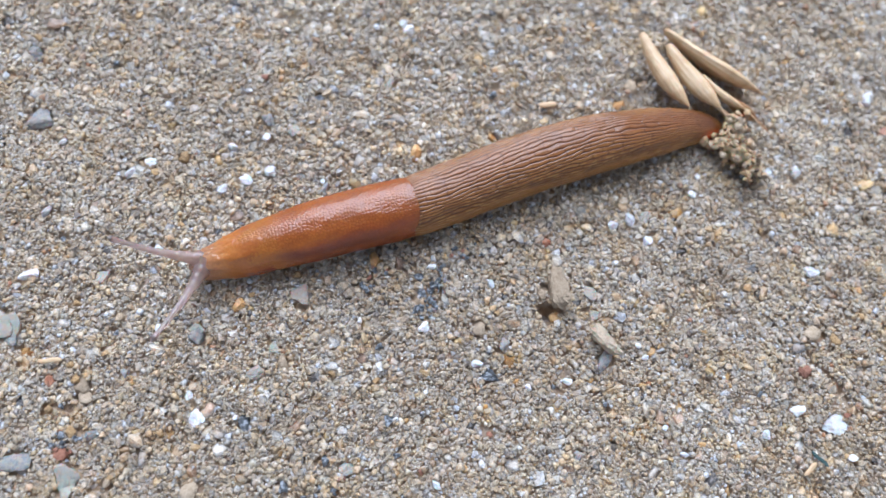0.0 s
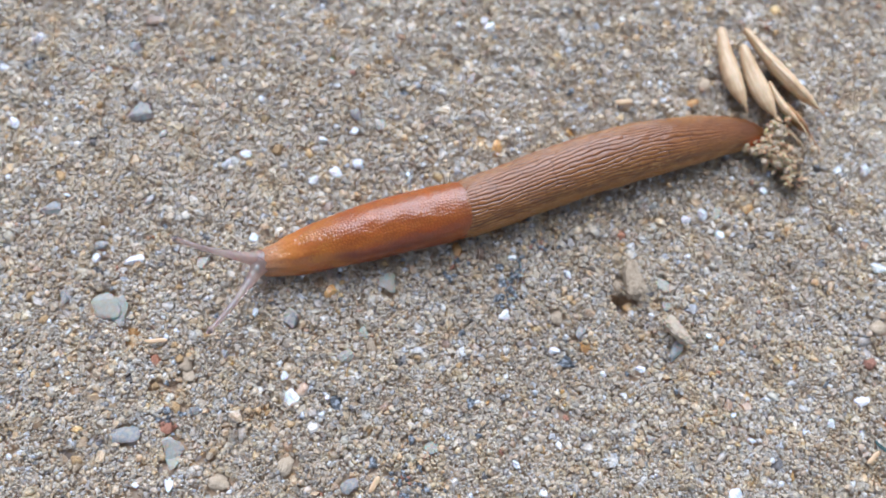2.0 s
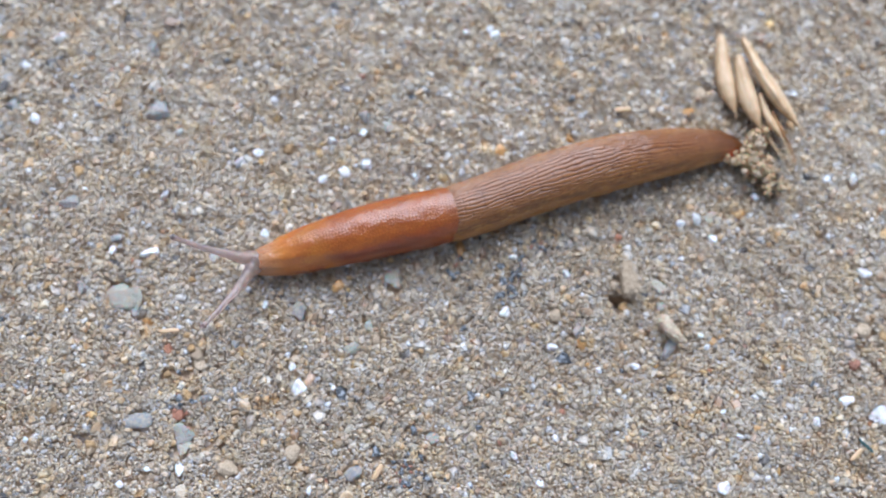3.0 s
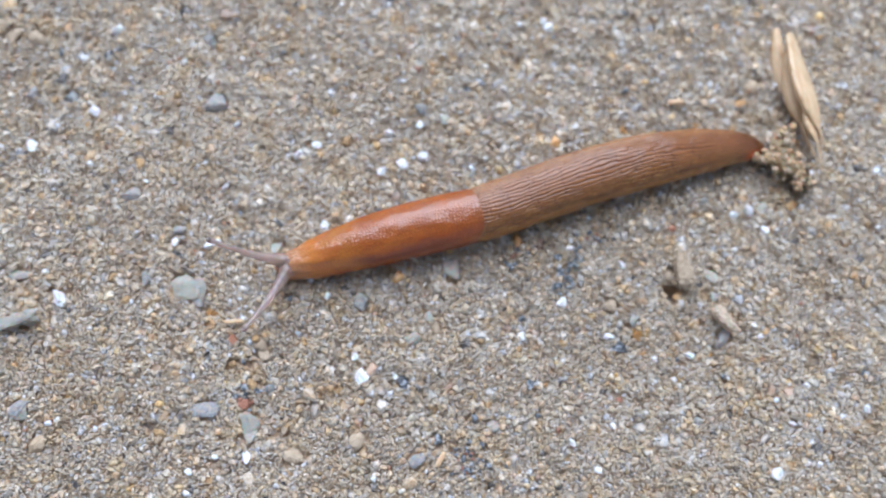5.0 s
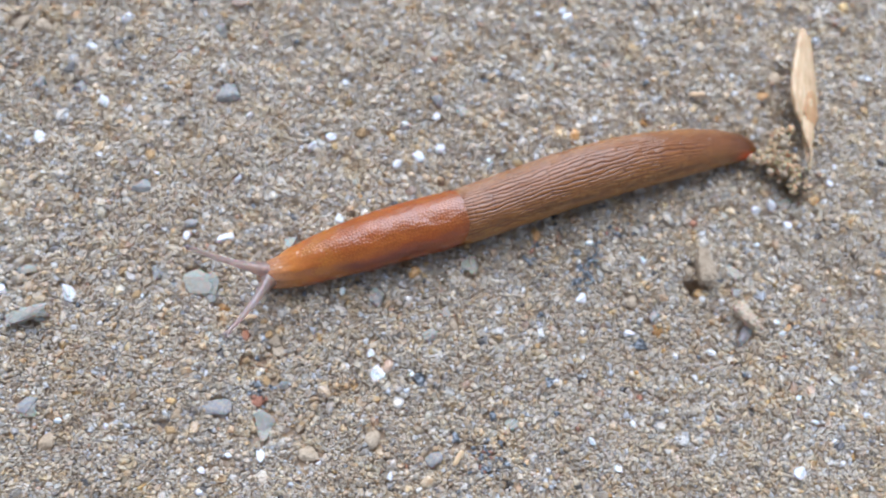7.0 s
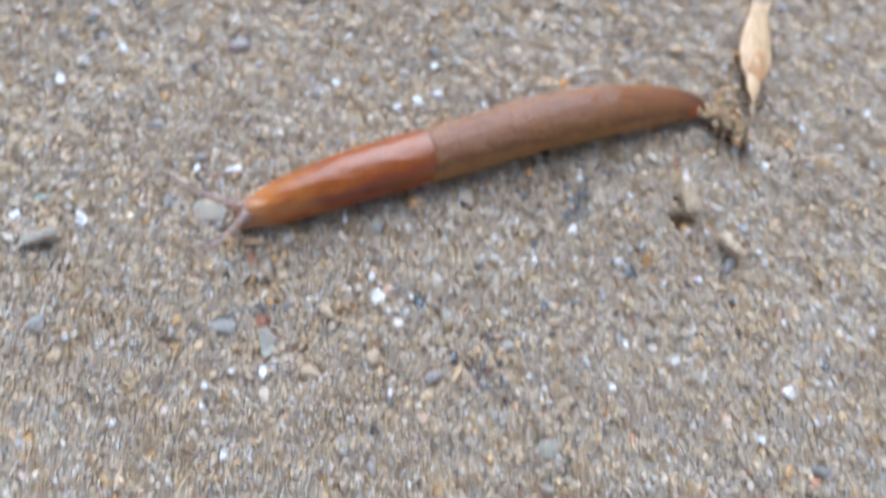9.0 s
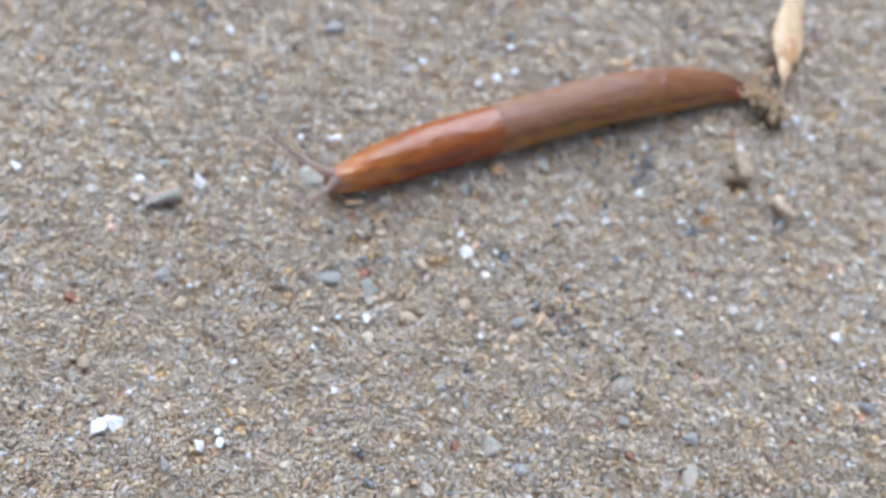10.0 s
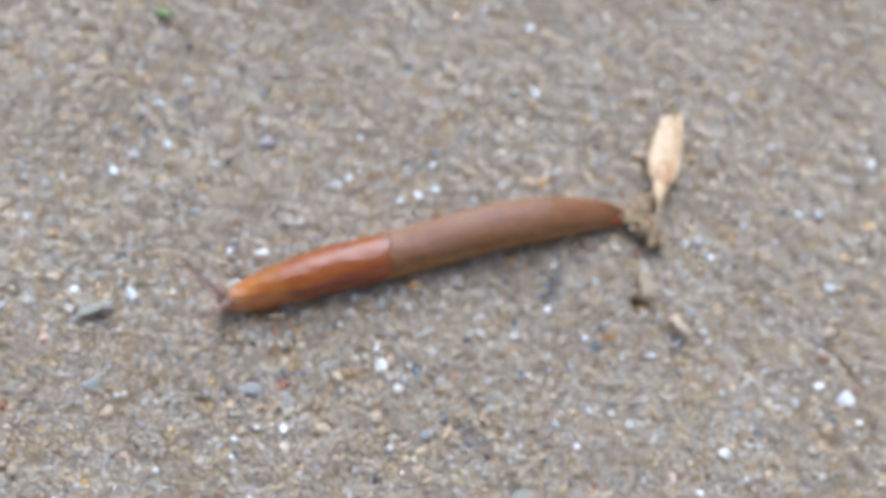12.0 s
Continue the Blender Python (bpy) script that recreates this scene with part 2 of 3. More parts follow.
def hollow(x, y):
    """The small pit beside the pale chip."""
    return 0.30 * np.exp(-(((x - 1.12) / 0.13) ** 2 + ((y - 0.97) / 0.10) ** 2) ** 1.5)


def level_at(x, y):
    return 0.03 * waves(x * 1.3, y * 1.3, 5) + 0.024 * waves(x * 6.5, y * 6.5, 6) + 0.028 * waves(x * 16, y * 16, 7, 4) - 0.04


# ---- the ground ----
def build_ground():
    n = 260
    k = np.linspace(-1, 1, n)
    line = 11.0 * k + np.sign(k) * np.maximum(np.abs(k) - 0.72, 0) ** 3 * 45000
    x, y = np.meshgrid(line - 1.5, line + 1.5, indexing="ij")
    z = level_at(x, y) - 0.085 - hollow(x, y)
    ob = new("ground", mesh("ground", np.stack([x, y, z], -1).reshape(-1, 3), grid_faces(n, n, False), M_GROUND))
    return tagged(ob, "damp packed grey-brown sandy ground", "ground", kind="structure")


ground = build_ground()


def rest_grid(rng, step, jitter, xa, xb, ya, yb):
    """Uneven places, about one step apart, that cover a stretch of ground."""
    nx, ny = int((xb - xa) / step), int((yb - ya) / (step * 0.866))
    i, j = np.meshgrid(np.arange(nx), np.arange(ny), indexing="ij")
    x = xa + step * (i + 0.5 * (j % 2)) + rng.normal(0, jitter * step, i.shape)
    y = ya + step * 0.866 * j + rng.normal(0, jitter * step, i.shape)
    return x.ravel(), y.ravel()


def octahedron():
    v = np.array([(1, 0, 0), (0, 1, 0), (-1, 0, 0), (0, -1, 0), (0, 0, 1), (0, 0, -1)], float)
    return v, np.array([(0, 1, 4), (1, 2, 4), (2, 3, 4), (3, 0, 4), (1, 0, 5), (2, 1, 5), (3, 2, 5), (0, 3, 5)])


def build_sand(stones):
    """Sand grains packed side by side round the stones, with finer ones in the gaps, all in one mesh."""
    rng = np.random.default_rng(11)

    n = 9000
    bx, by, br = rng.uniform(-10, 5.8, n), rng.uniform(-3.6, 6.8, n), 0.030 + 0.048 * rng.uniform(0, 1, n) ** 3.0
    keep = []
    for k in np.argsort(-br):
        if all((bx[k] - bx[q]) ** 2 + (by[k] - by[q]) ** 2 > (0.9 * (br[k] + br[q])) ** 2 for q in keep[-600:]):
            keep.append(k)
    big = np.stack([bx[keep], by[keep], br[keep]], -1)
    x1, y1 = rest_grid(rng, 0.0495, 0.22, -10.0, 5.8, -3.6, 6.8)
    x2, y2 = rest_grid(rng, 0.0395, 0.30, -10.0, 5.8, -3.6, 6.8)
    r1 = 0.0175 + 0.027 * rng.uniform(0, 1, len(x1)) ** 2.0
    r2 = rng.uniform(0.012, 0.020, len(x2))
    sets = [(3, big[big[:, 2] > 0.05]), (2, big[big[:, 2] <= 0.05]), (2, np.stack([x1, y1, r1], -1)), (0, np.stack([x2, y2, r2], -1))]
    # no grain inside a larger one
    size, cells = 0.25, {}
    for x, y, r in np.concatenate([big, np.array(stones)]).tolist():
        for a in (-1, 0, 1):
            for b in (-1, 0, 1):
                cells.setdefault((int(x // size) + a, int(y // size) + b), []).append((x, y, (0.72 * r) ** 2))
    verts, faces, soft, coarse, base = [], [], [], [], 0
    spots = np.array([t for t in stones if t[2] > 0.035])
    for order, (level, g) in enumerate(sets):
        if order < 2:
            apart = np.hypot(g[:, :1] - spots[None, :, 0], g[:, 1:2] - spots[None, :, 1]) - 0.8 * (g[:, 2:] + spots[None, :, 2])
            g = g[apart.min(1) > 0]
        if order > 1:
            free = [all((x - p) ** 2 + (y - q) ** 2 > rr for p, q, rr in cells.get((int(x // size), int(y // size)), ())) for x, y in g[:, :2].tolist()]
            g = g[np.array(free)]
        g = g[np.hypot((g[:, 0] - 1.12) / 1.25, g[:, 1] - 0.965) > 0.10 + 0.03 * np.sin(3 * np.arctan2(g[:, 1] - 0.965, g[:, 0] - 1.12))]
        crack = np.abs(g[:, 0] - 3.93 - 0.30 * (0.55 - g[:, 1]) / 0.55 - 0.05 * np.sin(9 * g[:, 1])) < 0.012 + g[:, 2] * 0.65
        g = g[~(crack & (g[:, 1] > -0.08) & (g[:, 1] < 0.58))]
        if order == 2:
            g = g[(waves(g[:, 0] * 21, g[:, 1] * 21, 9) > -0.66) | (rng.uniform(0, 1, len(g)) < 0.4)]
        x, y, r = g.T
        if level:
            shapes = [rough_stone(rng, level - 1, (0.13, 0.05)[level - 2], 0.07, 9) for _ in range(30)]
        else:
            v, f = octahedron()
            shapes = [(v * rng.uniform(0.7, 1.15, (6, 1)), f) for _ in range(12)]
        z = level_at(x, y) + (-0.72 * r + 0.15 * r * rng.normal(size=len(x)) if order < 2 else rng.normal(0, 0.005, len(x)) - (0.010 if level else 0.004))
        # each lies on its flat side, turned at will and a little tilted
        q = np.stack([np.cos(0.5 * (yaw := rng.uniform(0, math.tau, len(x)))), rng.normal(0, 0.16, len(x)), rng.normal(0, 0.16, len(x)), np.sin(0.5 * yaw)], -1)
        q /= np.linalg.norm(q, axis=1)[:, None]
        w, i, j, k = q.T
        rot = np.stack([1 - 2 * (j * j + k * k), 2 * (i * j - k * w), 2 * (i * k + j * w), 2 * (i * j + k * w), 1 - 2 * (i * i + k * k),
                        2 * (j * k - i * w), 2 * (i * k - j * w), 2 * (j * k + i * w), 1 - 2 * (i * i + j * j)], -1).reshape(-1, 3, 3)
        scale = np.stack([r * rng.uniform(1.3, 1.7, len(x)), r * rng.uniform(1.2, 1.6, len(x)), r * rng.uniform(0.75, 1.05, len(x))], -1)
        pick = rng.integers(0, len(shapes), len(x))
        for s, (v, f) in enumerate(shapes):
            sel = np.nonzero(pick == s)[0]
            p = np.einsum("nij,nvj->nvi", rot[sel], v[None] * scale[sel][:, None])
            p += np.stack([x[sel], y[sel], z[sel]], -1)[:, None]
            verts.append(p.reshape(-1, 3))
            faces.append((f[None] + (base + len(v) * np.arange(len(sel)))[:, None, None]).reshape(-1, 3))
            base += len(v) * len(sel)
            soft.append(np.full(len(f) * len(sel), s % 3 < 1))
            coarse.append(np.full(len(f) * len(sel), order < 2))
    v, f = np.concatenate(verts) * CM, np.concatenate(faces)
    me = bpy.data.meshes.new("sand")
    me.vertices.add(len(v))
    me.vertices.foreach_set("co", v.ravel())
    me.loops.add(f.size)
    me.loops.foreach_set("vertex_index", f.ravel().astype(np.int32))
    me.polygons.add(len(f))
    me.polygons.foreach_set("loop_start", np.arange(0, f.size, 3, dtype=np.int32))
    me.polygons.foreach_set("use_smooth", np.concatenate(soft))
    me.update(calc_edges=True)
    me.materials.append(M_SAND)
    me.materials.append(M_COARSE)
    me.polygons.foreach_set("material_index", np.concatenate(coarse).astype(np.int32))
    return tagged(new("sand", me), "damp coarse tan, grey and white sand grains", "sand", kind="stuff")


# ---- the slug ----
# Its frame: the rear edge of the mantle on the ground, x towards the head, y to its own left.
REAR_X = [-3.57, -3.52, -3.42, -3.24, -2.83, -2.3, -1.7, -1.1, -0.5, 0.0, 0.12, 0.3]
REAR_W = [0.05, 0.105, 0.148, 0.194, 0.250, 0.297, 0.317, 0.319, 0.316, 0.310, 0.29, 0.2]
REAR_H = [0.08, 0.15, 0.20, 0.27, 0.37, 0.48, 0.53, 0.53, 0.51, 0.50, 0.47, 0.35]
FRONT_X = [-0.03, 0.3, 0.7, 1.1, 1.45, 1.75, 2.0, 2.15, 2.27, 2.36, 2.41]
FRONT_W = [0.310, 0.312, 0.308, 0.300, 0.280, 0.250, 0.206, 0.176, 0.152, 0.115, 0.03]
FRONT_H = [0.50, 0.51, 0.51, 0.50, 0.47, 0.43, 0.38, 0.35, 0.32, 0.26, 0.18]


def smooth_line(x, xs, ys):
    """A soft curve through the given stations."""
    fine = np.linspace(xs[0], xs[-1], 400)
    y = np.interp(fine, xs, ys)
    pad = np.pad(y, 14, mode="reflect", reflect_type="odd")
    y = np.convolve(pad, np.hanning(29) / np.hanning(29).sum(), "valid")
    return np.interp(x, fine, np.maximum(y, 0.006))


def section(a, w, h):
    """A slug's cross-section: round back, flat sole with a thin edge. a: 0 on top, to pi either way below."""
    c = np.cos(a)
    z = np.where(c > 0, 0.40 * h + 0.60 * h * np.abs(c) ** 0.92, 0.40 * h - 0.40 * h * np.abs(c) ** 0.55)
    edge = np.exp(-((np.abs(a) - 2.05) / 0.22) ** 2)
    y = w * np.sign(np.sin(a)) * np.abs(np.sin(a)) ** 0.9 * (1 + 0.06 * edge)
    return y, z


def skin_colour(me, colours):
    at = me.attributes.new("skin_colour", "FLOAT_COLOR", "POINT")
    at.data.foreach_set("color", np.concatenate([colours, np.ones((len(colours), 1))], 1).ravel().astype(np.float32))


def blend(a, b, f):
    return a + (b - a) * np.clip(f, 0, 1)[..., None]


def rear_mesh():
    rows, cols = 360, 380
    x = np.linspace(REAR_X[0], REAR_X[-1], rows)[:, None]
    a = np.linspace(-math.pi, math.pi, cols, endpoint=False)[None]
    w, h = smooth_line(x, REAR_X, REAR_W), smooth_line(x, REAR_X, REAR_H)
    y, z = section(a, w, h)
    v = a / math.tau * 50 + 0.4 * np.sin(2.1 * x + 2 * a) + 0.16 * np.sin(5.3 * x - 4 * a + 1) + 0.09 * np.sin(15 * x + 9 * a) + 0.07 * np.sin(31 * x - 13 * a) + 0.3 * waves(x * 5, a * 9, 21)
    row = np.floor(v)
    f = v - row
    hsh = np.modf(np.abs(np.sin(row * 91.7) * 4375.5))[0]
    along = x / (0.16 + 0.30 * hsh) + hsh * 7 + 0.12 * np.sin(9 * x)
    g = along - np.floor(along)
    ridge = np.clip(1.1 * (1 - np.abs(2 * f - 1) ** 4.5), 0, 1)
    gap = np.clip(np.minimum(g, 1 - g) / 0.05, 0, 1) ** 0.7
    back = np.clip((2.2 - np.abs(a)) / 0.5, 0, 1) * np.clip((x - REAR_X[0]) / 0.5, 0.15, 1)
    relief = ridge * (0.4 + 0.6 * gap) * back
    lift = (relief - 0.6 * back) * 0.015 * (w / 0.34)
    lift = lift + 0.006 * waves(x * 9, a * 9, 3)
    ny, nz = np.sin(a), np.maximum(np.cos(a), -0.1)
    bow = -0.115 * np.sin(math.pi * np.clip(-x / 3.5, 0, 1)) ** 1.2 - 0.05 * (x / 3.46) ** 2 + 0.075 * np.clip((-x - 2.95) / 0.6, 0, 1.1) ** 2
    p = np.stack([x + 0 * a, y + ny * lift + bow, np.maximum(z + nz * lift, 0.0)], -1)
    me = mesh("back", p.reshape(-1, 3), grid_faces(rows, cols, True) + [list(range(cols)), list(range((rows - 1) * cols, rows * cols))[::-1]], M_BACK)
    # grooves darker than the ridge crests
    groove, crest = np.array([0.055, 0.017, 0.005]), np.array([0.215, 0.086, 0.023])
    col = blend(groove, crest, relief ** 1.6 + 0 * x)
    side = np.abs(a) + 0 * x
    # mauve sky sheen painted along the top of the back
    col = blend(col, np.array([0.19, 0.072, 0.034]), 0.5 * np.exp(-((a + 0.1) / 0.6) ** 2) * relief ** 0.5)
    col = blend(col, np.array([0.27, 0.125, 0.034]), (side - 1.15) / 0.5 * (0.4 + 0.6 * relief))
    bit = np.modf(np.abs(np.sin(row * 37.3 + np.floor(along * 4) * 11.9) * 5821.3))[0]
    line = np.exp(-((f - 0.5) / 0.17) ** 2) * relief
    col = blend(col, np.array([0.33, 0.165, 0.055]), 0.4 * line * np.clip(np.abs(a + 0.1) / 0.7, 0.15, 1))
    fleck = (bit > 0.5) * line * np.exp(-((side - 1.15) / 0.4) ** 2)
    col = blend(col, np.array([0.55, 0.36, 0.17]), 0.7 * fleck)
    col = blend(col, np.array([0.30, 0.165, 0.055]), (side - 1.75) / 0.3)
    col = blend(col, np.array([0.33, 0.165, 0.050]), 0.5 * np.exp(-((a - 1.45) / 0.28) ** 2) + 0 * x)
    col = blend(col, np.array([0.085, 0.034, 0.012]), 0.6 * np.exp(-((a - 1.02 - 0.2 * waves(x * 3, a, 31)) / 0.11) ** 2) * np.clip(0.6 + waves(x * 9, a * 3, 32), 0, 1))
    col = blend(col, np.array([0.46, 0.062, 0.010]), 0.85 * np.exp(-((x + 3.38) / 0.12) ** 2) * np.exp(-((a - 1.15) / 0.45) ** 2))
    col = blend(col, np.array([0.13, 0.055, 0.018]), (-x - 3.46) / 0.08 + 0 * a)
    skin_colour(me, np.array([0.92, 0.85, 0.54]) * col.reshape(-1, 3))
    return me


def front_mesh():
    rows, cols = 200, 140
    x = np.linspace(FRONT_X[0], FRONT_X[-1], rows)[:, None]
    a = np.linspace(-math.pi, math.pi, cols, endpoint=False)[None]
    w, h = smooth_line(x, FRONT_X, FRONT_W), smooth_line(x, FRONT_X, FRONT_H)
    y, z = section(a, w, h)
    grit = cell_bumps(x / 0.045, a * w / 0.04 + 40, 5.0) * np.clip((x - 1.4) / 0.3, 0, 1) * np.clip((1.5 - np.abs(a)) / 0.5, 0, 1)
    lift = 0.012 * waves(x * 8, a * 6, 8) + 0.004 * grit
    z = z + 0.025 * np.clip((x - 2.1) / 0.3, 0, 1)
    y = y - 0.022 * np.sin(math.pi * np.clip(x / 2.1, 0, 1))
    under = 1 - 0.05 * np.clip((1.6 - x) / 0.3, 0, 1)
    p = np.stack([x + 0 * a, (y + np.sin(a) * lift) * under, np.maximum((z + np.cos(a) * lift) * under, 0.0)], -1)
    me = mesh("front_body", p.reshape(-1, 3), grid_faces(rows, cols, True) + [list(range(cols)), list(range((rows - 1) * cols, rows * cols))[::-1]], M_MANTLE)
    side = np.abs(a) + 0 * x
    col = blend(np.array([0.33, 0.095, 0.010]) + 0 * p, np.array([0.26, 0.040, 0.004]), np.exp(-((side - 1.5) / 0.3) ** 2) * np.clip((2.0 - x) / 0.4, 0, 1))
    col = blend(col, np.array([0.42, 0.15, 0.02]), (x - 1.75) / 0.35 + 0 * a)
    col = blend(col, np.array([0.40, 0.20, 0.06]), (side - 1.9) / 0.3)
    col = blend(col, np.array([0.33, 0.19, 0.12]), (x - 1.98) / 0.4 * np.clip(1.5 - 0.5 * np.abs(a), 0.3, 1))
    skin_colour(me, 0.86 * col.reshape(-1, 3))
    return me


def mantle_mesh():
    """The shield: a granular hood over the front of the back, rounded behind, with a thin pale rim."""
    rows, cols = 360, 230
    s = np.linspace(0, 1, rows)[:, None]
    a = np.linspace(-1.85, 1.85, cols)[None]
    rear = 0.0 + 0.24 * (np.abs(a) / 1.85) ** 2.2
    fore = 1.86 - 0.30 * (np.abs(a) / 1.85) ** 2
    x = rear + (fore - rear) * s
    w, h = smooth_line(x, FRONT_X, FRONT_W), smooth_line(x, FRONT_X, FRONT_H)
    y, z = section(a, w, h)
    y = y - 0.022 * np.sin(math.pi * np.clip(x / 2.1, 0, 1))
    cells = cell_bumps(x / 0.036, a * w / 0.031 + 40, 3.0)
    rim = np.clip(np.minimum(np.minimum(s * 10, (1 - s) * 3.5), (1.85 - np.abs(a)) * 9), 0, 1) ** 0.6
    proud = 0.005 * rim - 0.003 * (1 - rim) + 0.0030 * cells * np.clip((1.75 - np.abs(a)) / 0.5, 0.2, 1) + 0.006 * waves(x * 8, a * 6, 8)
    p = np.stack([x, y + np.sin(a) * proud, z + np.maximum(np.cos(a), -0.3) * proud], -1)
    me = mesh("mantle", p.reshape(-1, 3), grid_faces(rows, cols, False), M_MANTLE)
    col = blend(np.array([0.225, 0.052, 0.004]) + 0 * p, np.array([0.29, 0.080, 0.007]), cells * 0.8)
    # redder and darker over the left flank
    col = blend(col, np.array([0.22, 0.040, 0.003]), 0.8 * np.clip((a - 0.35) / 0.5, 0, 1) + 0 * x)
    wander = 0.22 * waves(x * 5, a * 3, 14)
    col = blend(col, np.array([0.36, 0.115, 0.010]), 0.6 * np.clip(waves(x * 7, a * 5, 16) + 0.25, 0, 1) * np.exp(-((a - 0.75) / 0.3) ** 2))
    col = blend(col, np.array([0.125, 0.015, 0.001]), 0.9 * np.exp(-((a - 0.98 - wander) / 0.22) ** 2) * np.clip((s - 0.15) / 0.2, 0, 1))
    col = blend(col, np.array([0.20, 0.026, 0.002]), 0.6 * np.exp(-((a + 1.35) / 0.25) ** 2) * np.clip((s - 0.15) / 0.2, 0, 1))
    col = blend(col, np.array([0.15, 0.055, 0.022]), 0.35 * np.exp(-(s / 0.10) ** 2) * np.exp(-(a / 0.9) ** 2))
    col = blend(col, np.array([0.36, 0.125, 0.014]), (s - 0.74) / 0.22 + 0 * a)
    skin_colour(me, np.array([0.94, 0.95, 0.75]) * col.reshape(-1, 3))
    return me


def tentacle_mesh():
    """An eye stalk along x: a broad root, a thin stalk and a small knob."""
    rows, cols = 60, 20
    t = np.linspace(0, 1, rows)[:, None]
    b = np.linspace(0, math.tau, cols, endpoint=False)[None]
    r = 0.026 + 0.080 * np.exp(-t / 0.2) + 0.014 * np.exp(-t / 0.5) + 0.012 * np.exp(-((t - 0.955) / 0.035) ** 2) - 0.006 * t
    r = r * np.sqrt(np.clip((1 - t) / 0.03, 0.001, 1)) * (1 + 0.04 * np.sin(70 * t))
    x = -0.06 + 0.97 * t + 0 * b
    p = np.stack([x, r * np.cos(b) + 0.03 * np.sin(3 * t), r * np.sin(b) + 0.03 * t * t], -1)
    me = mesh("tentacle", p.reshape(-1, 3), grid_faces(rows, cols, True) + [list(range(cols)), list(range((rows - 1) * cols, rows * cols))[::-1]], M_TENTACLE)
    col = blend(np.array([0.74, 0.58, 0.51]) + 0 * p, np.array([0.72, 0.58, 0.56]), t / 0.5 + 0 * b)
    col = blend(col, np.array([0.14, 0.095, 0.085]), np.exp(-((t - 0.965) / 0.02) ** 2) + 0 * b)
    skin_colour(me, col.reshape(-1, 3))
    return me


slug = tagged(new("slug"), "wet orange-brown slug with a ridged back, crawling", "slug")
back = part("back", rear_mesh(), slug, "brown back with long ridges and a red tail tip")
front_body = part("front_body", front_mesh(), slug, "pale orange neck and head")
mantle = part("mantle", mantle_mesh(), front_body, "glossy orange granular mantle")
stalk = tentacle_mesh()
tentacle_a = part("tentacle", stalk, front_body, "greyish violet eye stalk")
tentacle_b = part("tentacle", stalk, front_body, "greyish violet eye stalk")


# ---- what sticks to its tail ----
def floret_mesh(length, width, thick, seed, awn, blunt=0.0, mat=None):
    """A dry grass floret along x from its pointed tip (0) to its blunt base: a keeled husk with a seam and an awn."""
    rng = np.random.default_rng(seed)
    rows, cols = 60, 40
    t = np.linspace(0, 1, rows)[:, None]
    b = np.linspace(0, math.tau, cols, endpoint=False)[None]
    prof = np.interp(t, [0, 0.07, 0.2, 0.38, 0.55, 0.75, 0.92, 0.98, 1.0], [0.05, 0.32, 0.76, 1.0, 0.94, 0.72, 0.54, 0.38, 0.12])
    prof = prof + blunt * np.interp(t, [0.6, 0.8, 0.95, 1.0], [0.0, 0.05, 0.22, 0.25])
    seam = 1 - 0.11 * np.exp(-((np.abs(b - 1.35)) / 0.14) ** 2) * np.clip(np.sin(t * math.pi) * 1.6, 0, 1)
    ribs = 1 + 0.016 * np.cos(9 * b + 0.6 * np.sin(4 * t))
    y = 0.5 * width * prof * np.cos(b) * seam * ribs
    z = 0.5 * thick * prof * np.sin(b) * seam * ribs
    bend = 0.05 * length * np.sin(math.pi * t) * rng.uniform(0.5, 1.2)
    p = np.stack([length * t + 0 * b, y + bend, z + 0.04 * length * (t - 0.5) ** 2], -1).reshape(-1, 3)
    faces = grid_faces(rows, cols, True) + [list(range(cols)), list(range((rows - 1) * cols, rows * cols))[::-1]]
    n = len(p)
    s = np.linspace(0, 1, 14)[:, None]
    c = np.linspace(0, math.tau, 6, endpoint=False)[None]
    r = 0.012 * (1 - 0.7 * s)
    q = np.stack([0.03 - awn * s + 0 * c, r * np.cos(c) + 0.12 * awn * s * s, r * np.sin(c) - 0.15 * awn * s * s], -1).reshape(-1, 3)
    faces += [[i + n for i in f] for f in grid_faces(14, 6, True)]
    return mesh("floret", np.concatenate([p, q]), faces, mat or M_STRAW)


spikelet = tagged(new("grass_spikelet"), "dry straw-coloured grass spikelet stuck to the slug's tail", "dry grass")
# each floret: tip, base and lift in the open fan, then in the closed one, and its roll
FAN = [
    (floret_mesh(1.03, 0.215, 0.20, 1, 0.10), "floret", "", (0.55, 0.31), (1.52, -0.01), 0.0, (0.60, 0.12), (1.60, 0.13), -0.20, 10),
    (floret_mesh(0.95, 0.215, 0.20, 2, 0.20), "floret", "", (0.28, 0.10), (1.10, -0.06), 0.05, (0.28, 0.06), (1.12, 0.05), -0.06, -15),
    (floret_mesh(1.29, 0.17, 0.52, 3, 0.22, 0.04), "floret", "broad pale husk with a brown seam", (0.09, -0.42), (1.38, -0.24), -0.02, (0.16, -0.01), (1.58, -0.02), 0.0, -22),
    (floret_mesh(0.62, 0.10, 0.22, 4, 0.35), "floret", "", (0.08, -0.09), (0.60, -0.08), 0.04, (-0.02, -0.06), (0.60, -0.075), 0.03, -22),
    (floret_mesh(0.46, 0.06, 0.28, 6, 0.30, mat=M_BROWN), "glume", "small brownish glume", (-0.10, -0.16), (0.34, -0.14), -0.08, (0.24, -0.070), (0.70, -0.085), 0.0, 0),
    (floret_mesh(0.8, 0.05, 0.05, 5, 0.1), "stem", "", (-0.1, 0.0), (0.7, 0.01), -0.05, (-0.2, 0.0), (0.6, 0.0), -0.02, 0),
]


